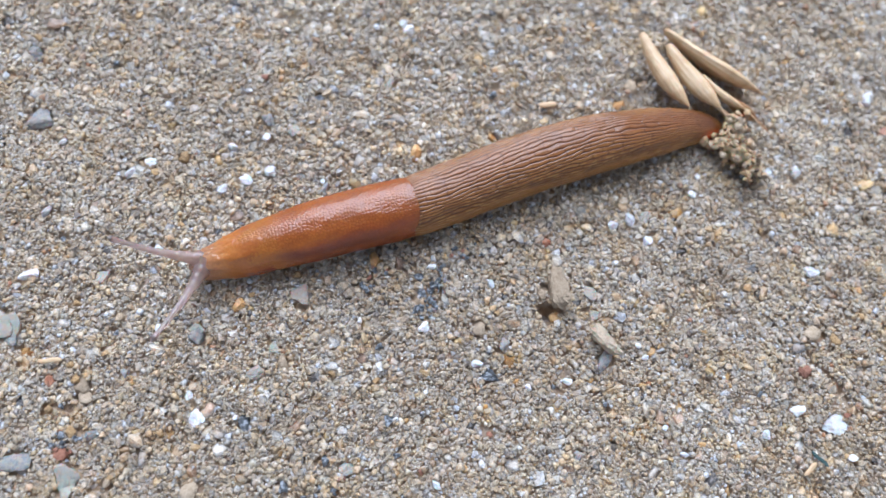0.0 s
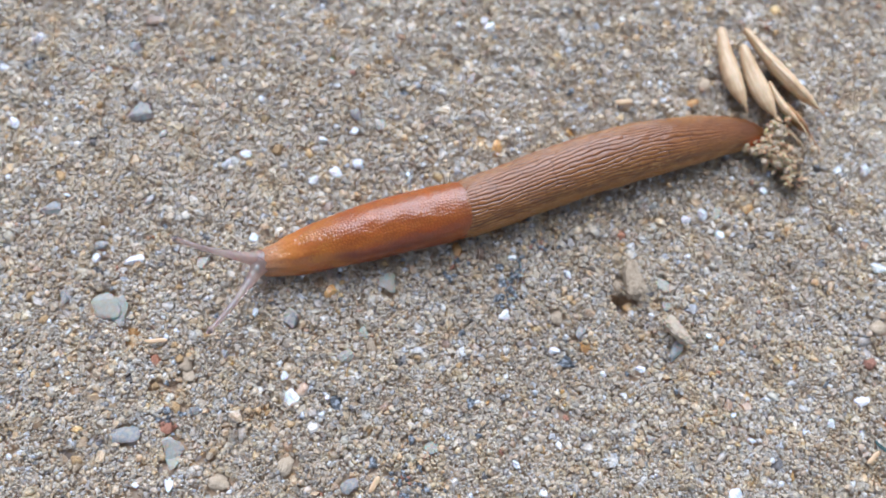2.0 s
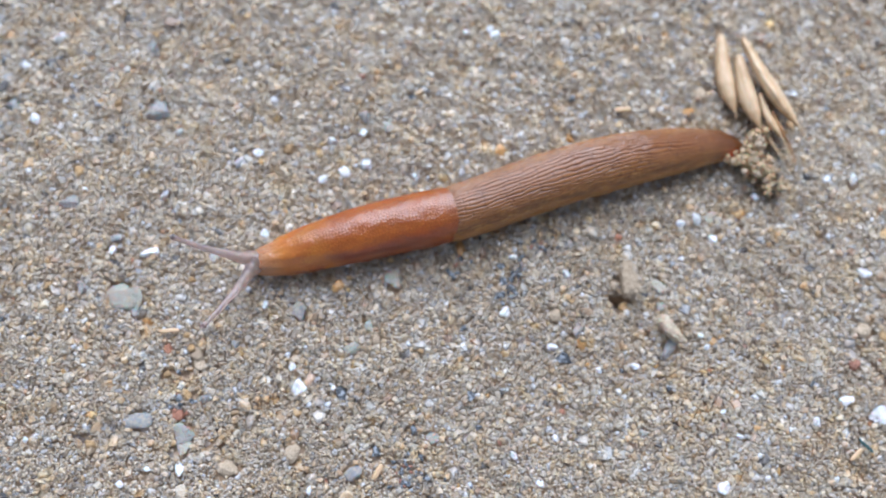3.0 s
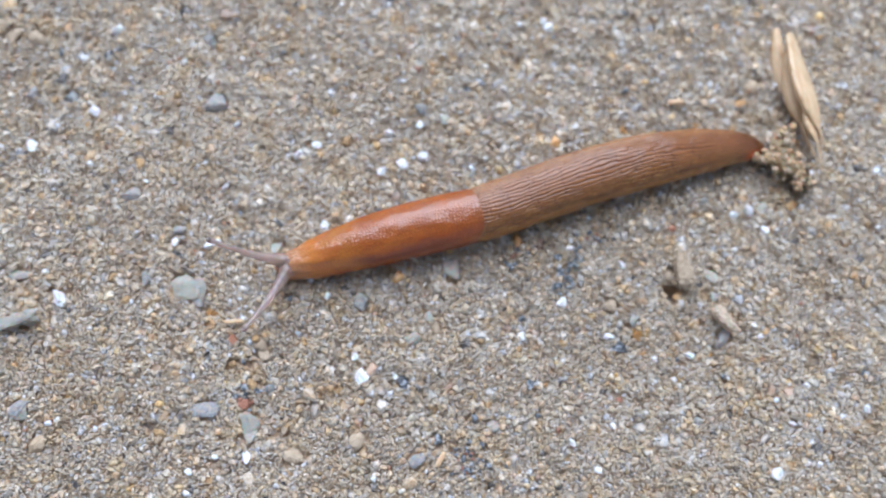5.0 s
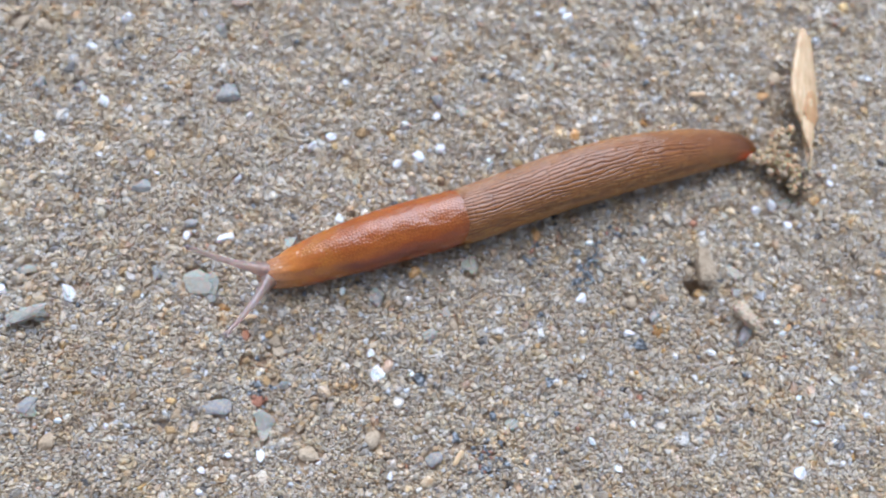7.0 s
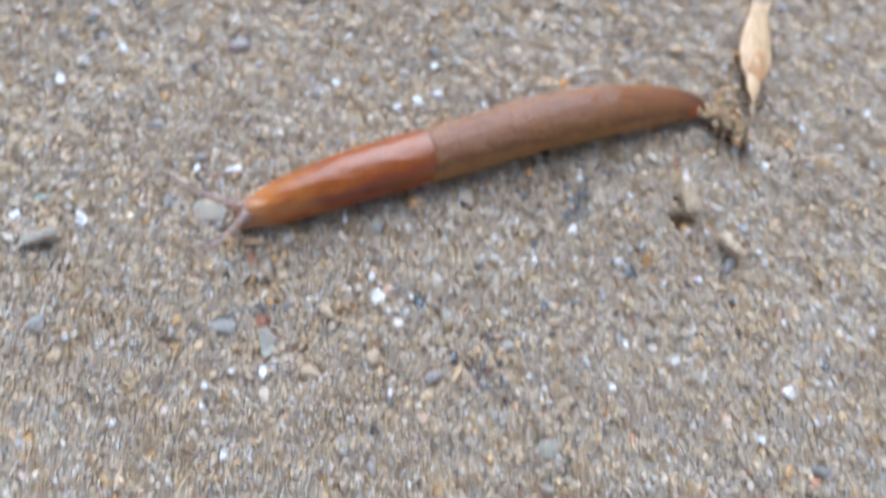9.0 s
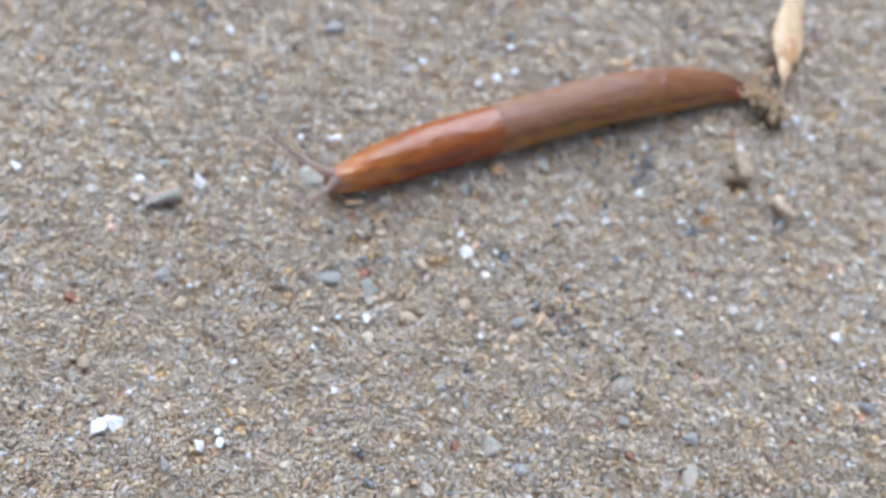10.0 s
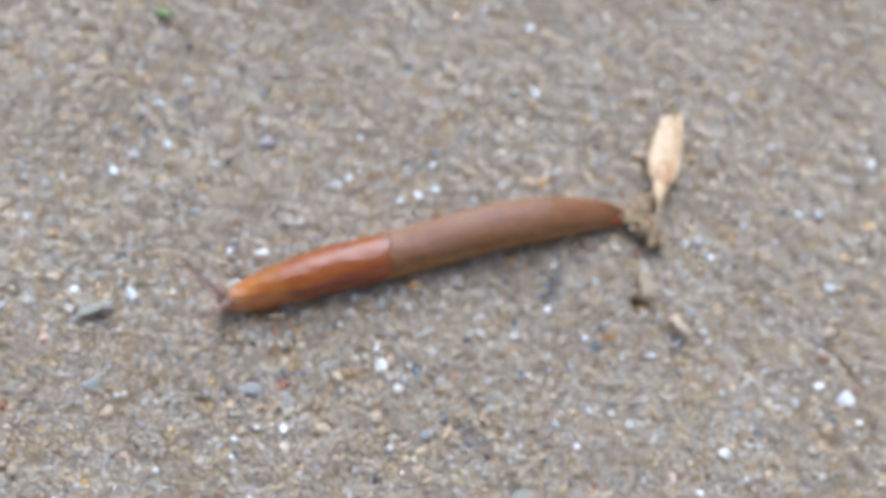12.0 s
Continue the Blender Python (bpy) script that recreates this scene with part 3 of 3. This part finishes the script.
def fan_pose(tip, base, lift, roll):
    turn = math.degrees(math.atan2(base[1] - tip[1], base[0] - tip[0]))
    return pose(tip[0] * CM, tip[1] * CM, lift * CM, 0, 0, turn) @ pose(0, 0, 0, roll, 0, 0)


florets = [part(name, me, spikelet, label) for me, name, label, *rest in FAN]


def build_clump():
    """Wet sand and slime threads balled up behind the tail."""
    rng = np.random.default_rng(23)
    ob = tagged(new("sand_clump"), "small wet clump of sand and straw bits behind the tail", "sand clump")
    shapes = [rough_stone(rng, 2, 0.10, 0.10, 3) for _ in range(6)]
    mats = [M_CRUMB, M_STONE["tan"], M_CRUMB, M_STRAW, M_BROWN, M_CLUMP_SHADE]
    meshes = [mesh("crumb", v, f.tolist(), m, False) for (v, f), m in zip(shapes, mats)]
    # heaps of crumbs: middle, reach, turn, count
    for k, (cx, cy, cz, long, wide, high, turn, count) in enumerate(((0.10, 0.0, 0.15, 0.16, 0.10, 0.11, 10, 50), (0.24, 0.17, 0.18, 0.17, 0.11, 0.10, 62, 55),
                                                                     (0.25, -0.12, 0.13, 0.20, 0.14, 0.13, -25, 90), (0.40, -0.31, 0.10, 0.15, 0.10, 0.09, -55, 60))):
        v, f = rough_stone(rng, 3, 0.02)
        v = v * (1 + 0.3 * waves(v[:, :1] * 6, v[:, 1:2] * 6 + v[:, 2:] * 5, 6 + k))
        core = part("core", mesh("core", v * (long, wide, high), f.tolist(), M_CRUMB), ob, "slimy tan lump of sand")
        core.matrix_basis = pose(cx * CM, cy * CM, cz * CM, 0, 0, turn)
        c, n = math.cos(radians(turn)), math.sin(radians(turn))
        for i in range(count):
            d = rng.normal(size=3)
            d = d / np.linalg.norm(d) * (long, wide, high) * rng.uniform(0.8, 1.35)
            x, y, z = cx + c * d[0] - n * d[1], cy + n * d[0] + c * d[1], max(cz + d[2], 0.02)
            r = 0.014 + 0.036 * rng.uniform() ** 1.4
            # dark crumbs paint shade on each underside and over the last heap
            p = part("crumb", meshes[5 if k == 3 and rng.uniform() < 0.6 else 5 if d[2] < 0 and rng.uniform() < 0.5 else rng.integers(0, 4)], ob)
            p.matrix_basis = pose(x * CM, y * CM, z * CM, *rng.uniform(0, 360, 3)) @ Matrix.Diagonal((r * 1.3, r * 0.9, r * 0.75, 1))
    return ob


clump = build_clump()

# ---- stones and bits told apart on the ground ----
QUARTZ_A = [
    (-2.31, 2.74, 0.083), (-2.13, 2.35, 0.081), (-2.38, 2.25, 0.063), (-3.40, 2.40, 0.084), (-3.17, 2.54, 0.058), (-1.90, 2.45, 0.075),
    (-4.15, 2.77, 0.067), (0.49, 1.28, 0.054), (0.37, 0.41, 0.059), (0.88, 0.17, 0.038), (1.27, 0.24, 0.048), (2.11, 0.49, 0.043),
    (2.04, 0.61, 0.037), (-0.15, 1.42, 0.048), (-2.46, -0.16, 0.102), (-2.09, -0.16, 0.030), (-0.06, -0.80, 0.070), (3.68, -0.04, 0.078),
    (4.09, -0.17, 0.118), (2.02, 1.99, 0.082), (1.83, 1.92, 0.056), (4.00, 1.45, 0.074), (2.73, 2.29, 0.059), (3.95, 2.60, 0.069),
    (2.21, 1.76, 0.076), (4.86, 3.46, 0.074), (-0.78, 4.24, 0.040), (-0.47, 4.29, 0.054), (-3.02, 1.57, 0.056), (-2.92, 0.71, 0.043),
]
QUARTZ_B = [
    (-2.56, 0.05, 0.048), (3.34, -0.29, 0.057), (2.47, -0.49, 0.049), (4.20, -0.52, 0.059), (-1.32, 2.35, 0.031), (-2.26, 3.73, 0.040),
    (-1.96, 2.86, 0.045), (2.29, -0.23, 0.031), (-0.21, 0.78, 0.065), (-5.81, 2.81, 0.086), (-5.70, 3.85, 0.074), (-6.50, 2.37, 0.080),
    (-4.71, 1.28, 0.067), (-4.31, 1.25, 0.093), (-5.13, 1.99, 0.048), (-5.96, 0.59, 0.103), (-4.03, -1.12, 0.039), (-4.30, -1.29, 0.052),
    (-5.88, -0.83, 0.041), (-4.21, 1.97, 0.074), (-6.68, -2.56, 0.130), (-6.53, -2.50, 0.108), (-5.52, -2.73, 0.091), (-5.28, -2.69, 0.084),
    (-5.33, -2.56, 0.042), (-3.69, -1.11, 0.070), (-5.25, -1.73, 0.042), (-5.37, -0.87, 0.043), (-8.25, 0.62, 0.081), (-6.71, 0.55, 0.092),
]
QUARTZ_C = [
    (-6.42, -2.17, 0.050), (-4.02, -2.02, 0.048), (-4.93, -2.83, 0.041), (-7.42, 2.08, 0.058), (-2.27, -1.29, 0.049), (2.25, -1.05, 0.095),
    (1.90, -1.60, 0.070), (0.23, -1.10, 0.052), (-0.53, 5.43, 0.075), (-0.42, 4.22, 0.072),
]
PALE_A = [
    (-0.62, 3.54, 0.078), (2.21, 2.02, 0.108), (-4.44, 0.71, 0.194), (-3.67, -0.75, 0.186), (-0.97, -0.65, 0.116), (-2.52, 0.72, 0.121),
    (-1.66, 2.92, 0.095), (1.56, 1.19, 0.104), (1.58, 0.94, 0.079), (-1.73, 0.55, 0.083), (-1.89, 0.28, 0.119), (-1.48, 1.11, 0.137),
    (-3.54, 1.28, 0.095), (-4.57, 0.77, 0.231), (-6.44, 0.81, 0.141), (-6.20, -0.73, 0.138), (-6.28, 0.30, 0.151), (-3.69, -0.85, 0.141),
    (-2.10, -2.59, 0.193), (-0.53, -1.78, 0.172), (0.26, -2.88, 0.173), (-0.50, -2.24, 0.128),
]
SLATE_A = [
    (-1.94, 3.05, 0.109), (-4.42, 3.03, 0.206), (-4.56, 3.83, 0.107), (-2.69, 3.90, 0.047), (-1.29, 2.29, 0.062), (-4.17, -0.62, 0.190),
    (-3.50, -0.34, 0.080), (1.68, 0.46, 0.115), (0.62, 0.60, 0.089), (1.37, -0.50, 0.077), (-5.27, 1.84, 0.144), (-4.70, 1.43, 0.107),
    (-4.98, 0.82, 0.100), (-4.37, 0.61, 0.085), (-6.12, 3.00, 0.131), (-6.58, 3.03, 0.096), (-2.51, 0.68, 0.128), (-3.21, 0.27, 0.077),
    (-6.21, -0.67, 0.125), (-5.88, -2.95, 0.106), (2.55, -1.90, 0.135), (0.35, -2.38, 0.146), (-1.77, -2.84, 0.124), (-1.82, -1.07, 0.142),
    (-2.42, -2.11, 0.090),
]
DARK_A = [
    (-2.00, -0.21, 0.106), (-0.54, -0.17, 0.070), (-1.17, -0.57, 0.076), (-0.47, -0.53, 0.052), (-1.57, -0.84, 0.082), (-0.26, 1.31, 0.077),
    (-0.22, 1.13, 0.077), (-0.28, 0.98, 0.065), (-0.66, 0.58, 0.059), (0.49, 0.28, 0.112), (-3.81, -0.07, 0.050), (-4.01, 1.67, 0.045),
    (-2.37, 1.76, 0.056), (-1.40, 3.36, 0.064), (0.56, 3.44, 0.071), (-3.34, 0.67, 0.043), (1.13, 0.17, 0.042), (1.68, 0.01, 0.042),
    (3.29, 0.11, 0.038), (-0.94, 3.92, 0.040), (-0.34, 4.08, 0.040), (-5.83, 0.43, 0.048), (-3.66, 3.71, 0.049), (-6.32, 3.54, 0.052),
    (-4.09, -2.32, 0.041), (-3.63, -2.76, 0.082), (-3.51, -3.07, 0.068), (0.77, 5.16, 0.094),
]
OCHRE_A = [
    (0.57, 0.95, 0.059), (-1.89, 3.28, 0.065), (-2.83, 2.60, 0.096), (-3.79, 0.98, 0.051), (-2.00, 1.08, 0.042), (-1.53, 1.31, 0.054),
    (-3.67, -0.32, 0.068), (-3.92, -0.10, 0.075), (-3.27, -0.77, 0.055), (-4.55, 3.99, 0.057), (-1.15, 0.29, 0.047), (-0.69, 0.21, 0.047),
    (3.49, 1.91, 0.046), (3.00, 2.10, 0.039), (0.35, 3.30, 0.039), (3.01, 4.28, 0.050), (4.48, 0.96, 0.061), (4.16, 0.71, 0.080),
    (-5.25, 2.22, 0.083), (-6.31, 2.94, 0.066), (-4.89, 3.06, 0.070), (-5.38, 0.83, 0.061), (-5.20, 0.58, 0.067), (-3.77, 0.34, 0.058),
    (-3.70, 0.21, 0.058), (-7.03, -1.68, 0.066), (-4.68, -0.88, 0.078), (-0.60, -2.72, 0.049), (-0.33, -2.24, 0.050), (4.85, 5.61, 0.106),
]
RED_A = [
    (-3.75, -0.53, 0.106), (-2.00, 3.57, 0.053), (-0.22, -0.67, 0.052), (0.48, -0.31, 0.047), (3.81, 0.35, 0.085), (4.20, -0.09, 0.046),
    (-7.30, -1.05, 0.113), (-0.45, -2.63, 0.078), (-2.54, -2.61, 0.082),
]
TAN_A = [
    (3.96, 0.76, 0.132), (2.13, 3.59, 0.107), (2.02, 3.69, 0.054), (-1.64, 0.40, 0.106), (-2.51, 3.73, 0.087), (0.70, 4.46, 0.075),
    (-3.77, 0.29, 0.075), (-3.64, 0.15, 0.125), (0.27, 3.02, 0.070), (1.04, 1.15, 0.072), (0.38, 0.78, 0.106), (-3.30, 0.84, 0.062),
    (-4.67, -0.93, 0.092), (-6.00, -1.07, 0.137), (-4.58, 0.02, 0.085), (-3.28, -0.81, 0.077), (-2.48, -0.87, 0.127), (-3.59, 0.03, 0.109),
    (-6.90, 3.75, 0.154), (-6.64, 3.72, 0.137), (-7.00, -1.83, 0.110), (-3.15, -1.07, 0.140),
]
stone_rng = np.random.default_rng(31)
STONES = {k: [mesh(k + "_pebble", v, f.tolist(), M_STONE[k], k not in ("quartz", "dark")) for v, f in (rough_stone(stone_rng, 3, 0.035, 0.10, 10) for _ in range(6))] for k in M_STONE}
STONE_SITES = []


def pebbles(kind, places, flat, name):
    for x, y, r in places:
        ob = part(name, STONES[kind][stone_rng.integers(0, 6)], ground)
        r = r * 1.12 if kind == "quartz" else r
        zr = min(r, 0.11) * flat
        STONE_SITES.append((x, y, r))
        ob.matrix_basis = pose(x * CM, y * CM, (float(level_at(x, y)) - 0.5 * zr + (0.03 if kind == "quartz" else 0.016)) * CM, stone_rng.uniform(-20, 20), stone_rng.uniform(-20, 20), stone_rng.uniform(0, 360)) \
            @ Matrix.Diagonal((r * stone_rng.uniform(0.9, 1.2), r * stone_rng.uniform(0.7, 0.95), zr, 1))


for group in (QUARTZ_A, QUARTZ_B, QUARTZ_C):
    pebbles("quartz", group, 0.75, "quartz_grain")
pebbles("pale", PALE_A, 0.32, "pale_pebble")
pebbles("slate", SLATE_A, 0.5, "slate_pebble")
pebbles("dark", DARK_A, 0.7, "dark_pebble")
pebbles("ochre", OCHRE_A, 0.8, "ochre_grain")
pebbles("red", RED_A, 0.7, "red_grain")
pebbles("tan", TAN_A, 0.75, "tan_pebble")


def chip(x, y, z, length, width, thick, turn, tip, kind, label, seed):
    """A long, knobbly splinter of stone."""
    v, f = rough_stone(np.random.default_rng(seed), 5, 0.012, 0.05, 4)
    v = np.sign(v) * np.abs(v) ** 0.55
    v = v * (1 + 0.16 * waves(v[:, :1] * 4, v[:, 1:2] * 4 + v[:, 2:] * 3, seed) + 0.2 * np.abs(waves(v[:, :1] * 13, v[:, 1:2] * 10 + v[:, 2:] * 9, seed + 1)))
    v[:, 1] *= 0.88 + 0.18 * np.sin(2.2 * v[:, 0] + seed)
    ob = new("stone_chip", mesh("stone_chip", v * (length / 2, width / 2, thick / 2), f.tolist(), M_STONE[kind]))
    ob.matrix_basis = pose(x * CM, y * CM, z * CM, 0, tip, turn)
    return tagged(ob, label, "stone chip", "stone chips on the sand")


chip(1.68, 0.65, 0.06, 0.36, 0.16, 0.14, -52, 0, "rose", "tan elongated stone chip lying on the sand", 3)
chip(1.20, 1.22, 0.02, 0.42, 0.22, 0.17, -80, -6, "tan", "pale tan stone chip overhanging a small pit", 7)
chip(-6.31, 0.31, 0.02, 0.46, 0.22, 0.18, 25, 0, "pale", "pale greenish stone chip half sunk in sand", 5)


def straw(x, y, turn, length, width, label, mat=M_STRAW, name="straw_bit", category="straw"):
    s = np.linspace(-0.5, 0.5, 20)[:, None]
    c = np.linspace(0, math.tau, 10, endpoint=False)[None]
    r = 0.5 * width * (1 - (2 * np.abs(s)) ** 6 * 0.8)
    p = np.stack([s * length + 0 * c, r * np.cos(c) + 0.04 * length * np.sin(5 * s), 0.5 * r * np.sin(c) + 0.03 * length * s * s], -1)
    me = mesh(name, p.reshape(-1, 3), grid_faces(20, 10, True) + [list(range(10)), list(range(190, 200))[::-1]], mat)
    ob = new(name, me)
    ob.matrix_basis = pose(x * CM, y * CM, 0.03 * CM, 0, 0, turn)
    return tagged(ob, label, category, "straw bits on the sand" if category == "straw" else "")


straw(-3.95, 0.38, 0, 0.24, 0.05, "short whitish straw bit on the sand")
straw(1.15, 3.30, 0, 0.20, 0.07, "short pale straw flake on the sand")
straw(3.73, -0.63, 38, 0.19, 0.05, "small yellow straw bit on the sand")
straw(-1.54, -1.04, 55, 0.19, 0.06, "thin pale straw bit on the sand")
straw(3.84, -0.53, -48, 0.22, 0.04, "dark teal fibre beside a straw bit", M_TEAL, "fibre", "fibre")
straw(-6.22, 4.99, -25, 0.26, 0.12, "small dull green moss scrap on the sand", M_GREEN, "moss_scrap", "moss")


# dark grit patches; second and last paint the slug's contact shade: middle, reach, count
GRIT_AND_SHADE = [(-1.12, -1.02, 0.15, 34), (0.30, 1.62, 0.10, 12), (-3.72, -0.42, 0.12, 12), (-0.75, 1.30, 0.12, 14)]
# a streak of fine dark grit beside the slug's way
for k in range(46):
    u = stone_rng.uniform(0, 1)
    gx, gy = -0.03 - 0.16 * u + stone_rng.normal(0, 0.05), 1.42 - 0.55 * u + stone_rng.normal(0, 0.03)
    pebbles("dark" if k % 3 else "slate", [(gx, gy, stone_rng.uniform(0.02, 0.042))], 0.9, "dark_grit")
for cx, cy, reach, count in GRIT_AND_SHADE:
    for k in range(count):
        pebbles("dark" if k % 4 else "red", [(cx + stone_rng.normal(0, reach), cy + stone_rng.normal(0, 0.7 * reach), stone_rng.uniform(0.018, 0.045))], 0.8, "dark_grit")
build_sand(STONE_SITES)


# ---- what moves ----
def motions():
    # seconds, rear edge of the mantle, heading, turn of the neck
    slug_rows = [
        (0, -0.307, 2.037, 197.4, 0.0), (1, -0.462, 1.986, 197.3, 0.0), (2, -0.637, 1.922, 197.3, 0.0), (3, -0.824, 1.857, 197.4, 0.0),
        (4, -1.017, 1.792, 197.5, 0.2), (5, -1.210, 1.730, 197.4, 0.8), (6, -1.400, 1.675, 197.7, 1.5), (7, -1.586, 1.627, 197.3, 3.0),
        (8, -1.766, 1.582, 196.5, 5.0), (9, -1.942, 1.535, 195.9, 6.6), (10, -2.116, 1.482, 195.3, 7.5), (11, -2.294, 1.416, 195.2, 7.0),
        (12, -2.482, 1.330, 195.7, 5.6)]
    walk(slug, [(t, pose(x * CM, y * CM, 0, 0, 0, turn)) for t, x, y, turn, neck in slug_rows])
    walk(front_body, [(t, pose(0, 0, 0, 0, 0, neck)) for t, x, y, turn, neck in slug_rows])
    # seconds, turn and rise of each eye stalk
    for ob, side, rows in (
            (tentacle_a, -0.05, [(0, -24, 26), (1.2, -24, 28), (2.5, -25, 27), (5.5, -28, 26), (7, -31, 25), (9.5, -38, 26), (10, -43, 30), (11, -44, 54), (12, -46, 58)]),
            (tentacle_b, 0.05, [(0, 47, 14), (1.2, 45, 14), (2.5, 43, 17), (5.5, 46, 22), (7, 43, 28), (9.5, 42, 40), (10, 41, 45), (11, 43, 50), (12, 47, 60)])):
        walk(ob, [(t, pose((2.27 + (0.08 if 1 < t < 3 else 0)) * CM, side * CM, 0.25 * CM, 0, -rise, turn)) for t, turn, rise in rows])
    # seconds, tips of the florets, their direction, rise and roll
    spikelet_rows = [(0, 3.32, 3.09, 137, 0, 0), (1, 3.15, 3.01, 131, 0, -4), (2, 3.08, 2.91, 122, 0, -9), (3, 2.95, 2.87, 113, 0, -18),
                     (5, 2.74, 2.77, 102, 0, -42), (5.5, 2.67, 2.72, 99.5, 0, -48), (6, 2.60, 2.69, 91.5, 0, -51), (6.5, 2.50, 2.65, 89.5, 0, -55), (7, 2.39, 2.63, 89.5, 0, -57),
                     (9, 2.02, 2.52, 81, 0, -70), (10, 1.79, 2.46, 78, 0, -75), (10.5, 1.70, 2.49, 76, 0, -79), (11, 1.61, 2.47, 75, 0, -83),
                     (11.5, 1.52, 2.45, 76.5, 0, -86), (12, 1.40, 2.46, 82, 0, -90)]
    walk(spikelet, [(t, pose(x * CM, y * CM, 0.18 * CM, 0, 0, turn) @ pose(0, 0, 0, roll, rise, 0)) for t, x, y, turn, rise, roll in spikelet_rows])
    # the fan of florets closes as it is dragged
    for ob, (me, name, label, tip, base, lift, tip_b, base_b, lift_b, roll) in zip(florets, FAN):
        rows = []
        for t, k in ((0, 0.0), (1.5, 0.04), (3, 0.25), (5, 0.72), (6, 0.9), (7, 1.0), (12, 1.0)):
            p, q = [[u + (v - u) * k for u, v in zip(m, n)] for m, n in ((tip, tip_b), (base, base_b))]
            rows.append((t, fan_pose(p, q, lift + (lift_b - lift) * k, roll * (1 - k))))
        walk(ob, rows)
    # seconds, near end of the clump, its turn
    clump_rows = [(0, 2.96, 2.86, 0), (1, 2.76, 2.79, 0), (2, 2.60, 2.75, 2), (3, 2.45, 2.71, 4), (4, 2.31, 2.67, 6), (5, 2.17, 2.62, 8), (6, 2.01, 2.57, 8),
                  (7, 1.84, 2.51, 6), (8, 1.65, 2.43, 4), (9, 1.45, 2.36, 2), (10, 1.26, 2.29, 2), (11, 1.07, 2.23, 2), (12, 0.90, 2.20, 4)]
    walk(clump, [(t, pose(x * CM, y * CM, 0, 0, 0, turn)) for t, x, y, turn in clump_rows])


motions()
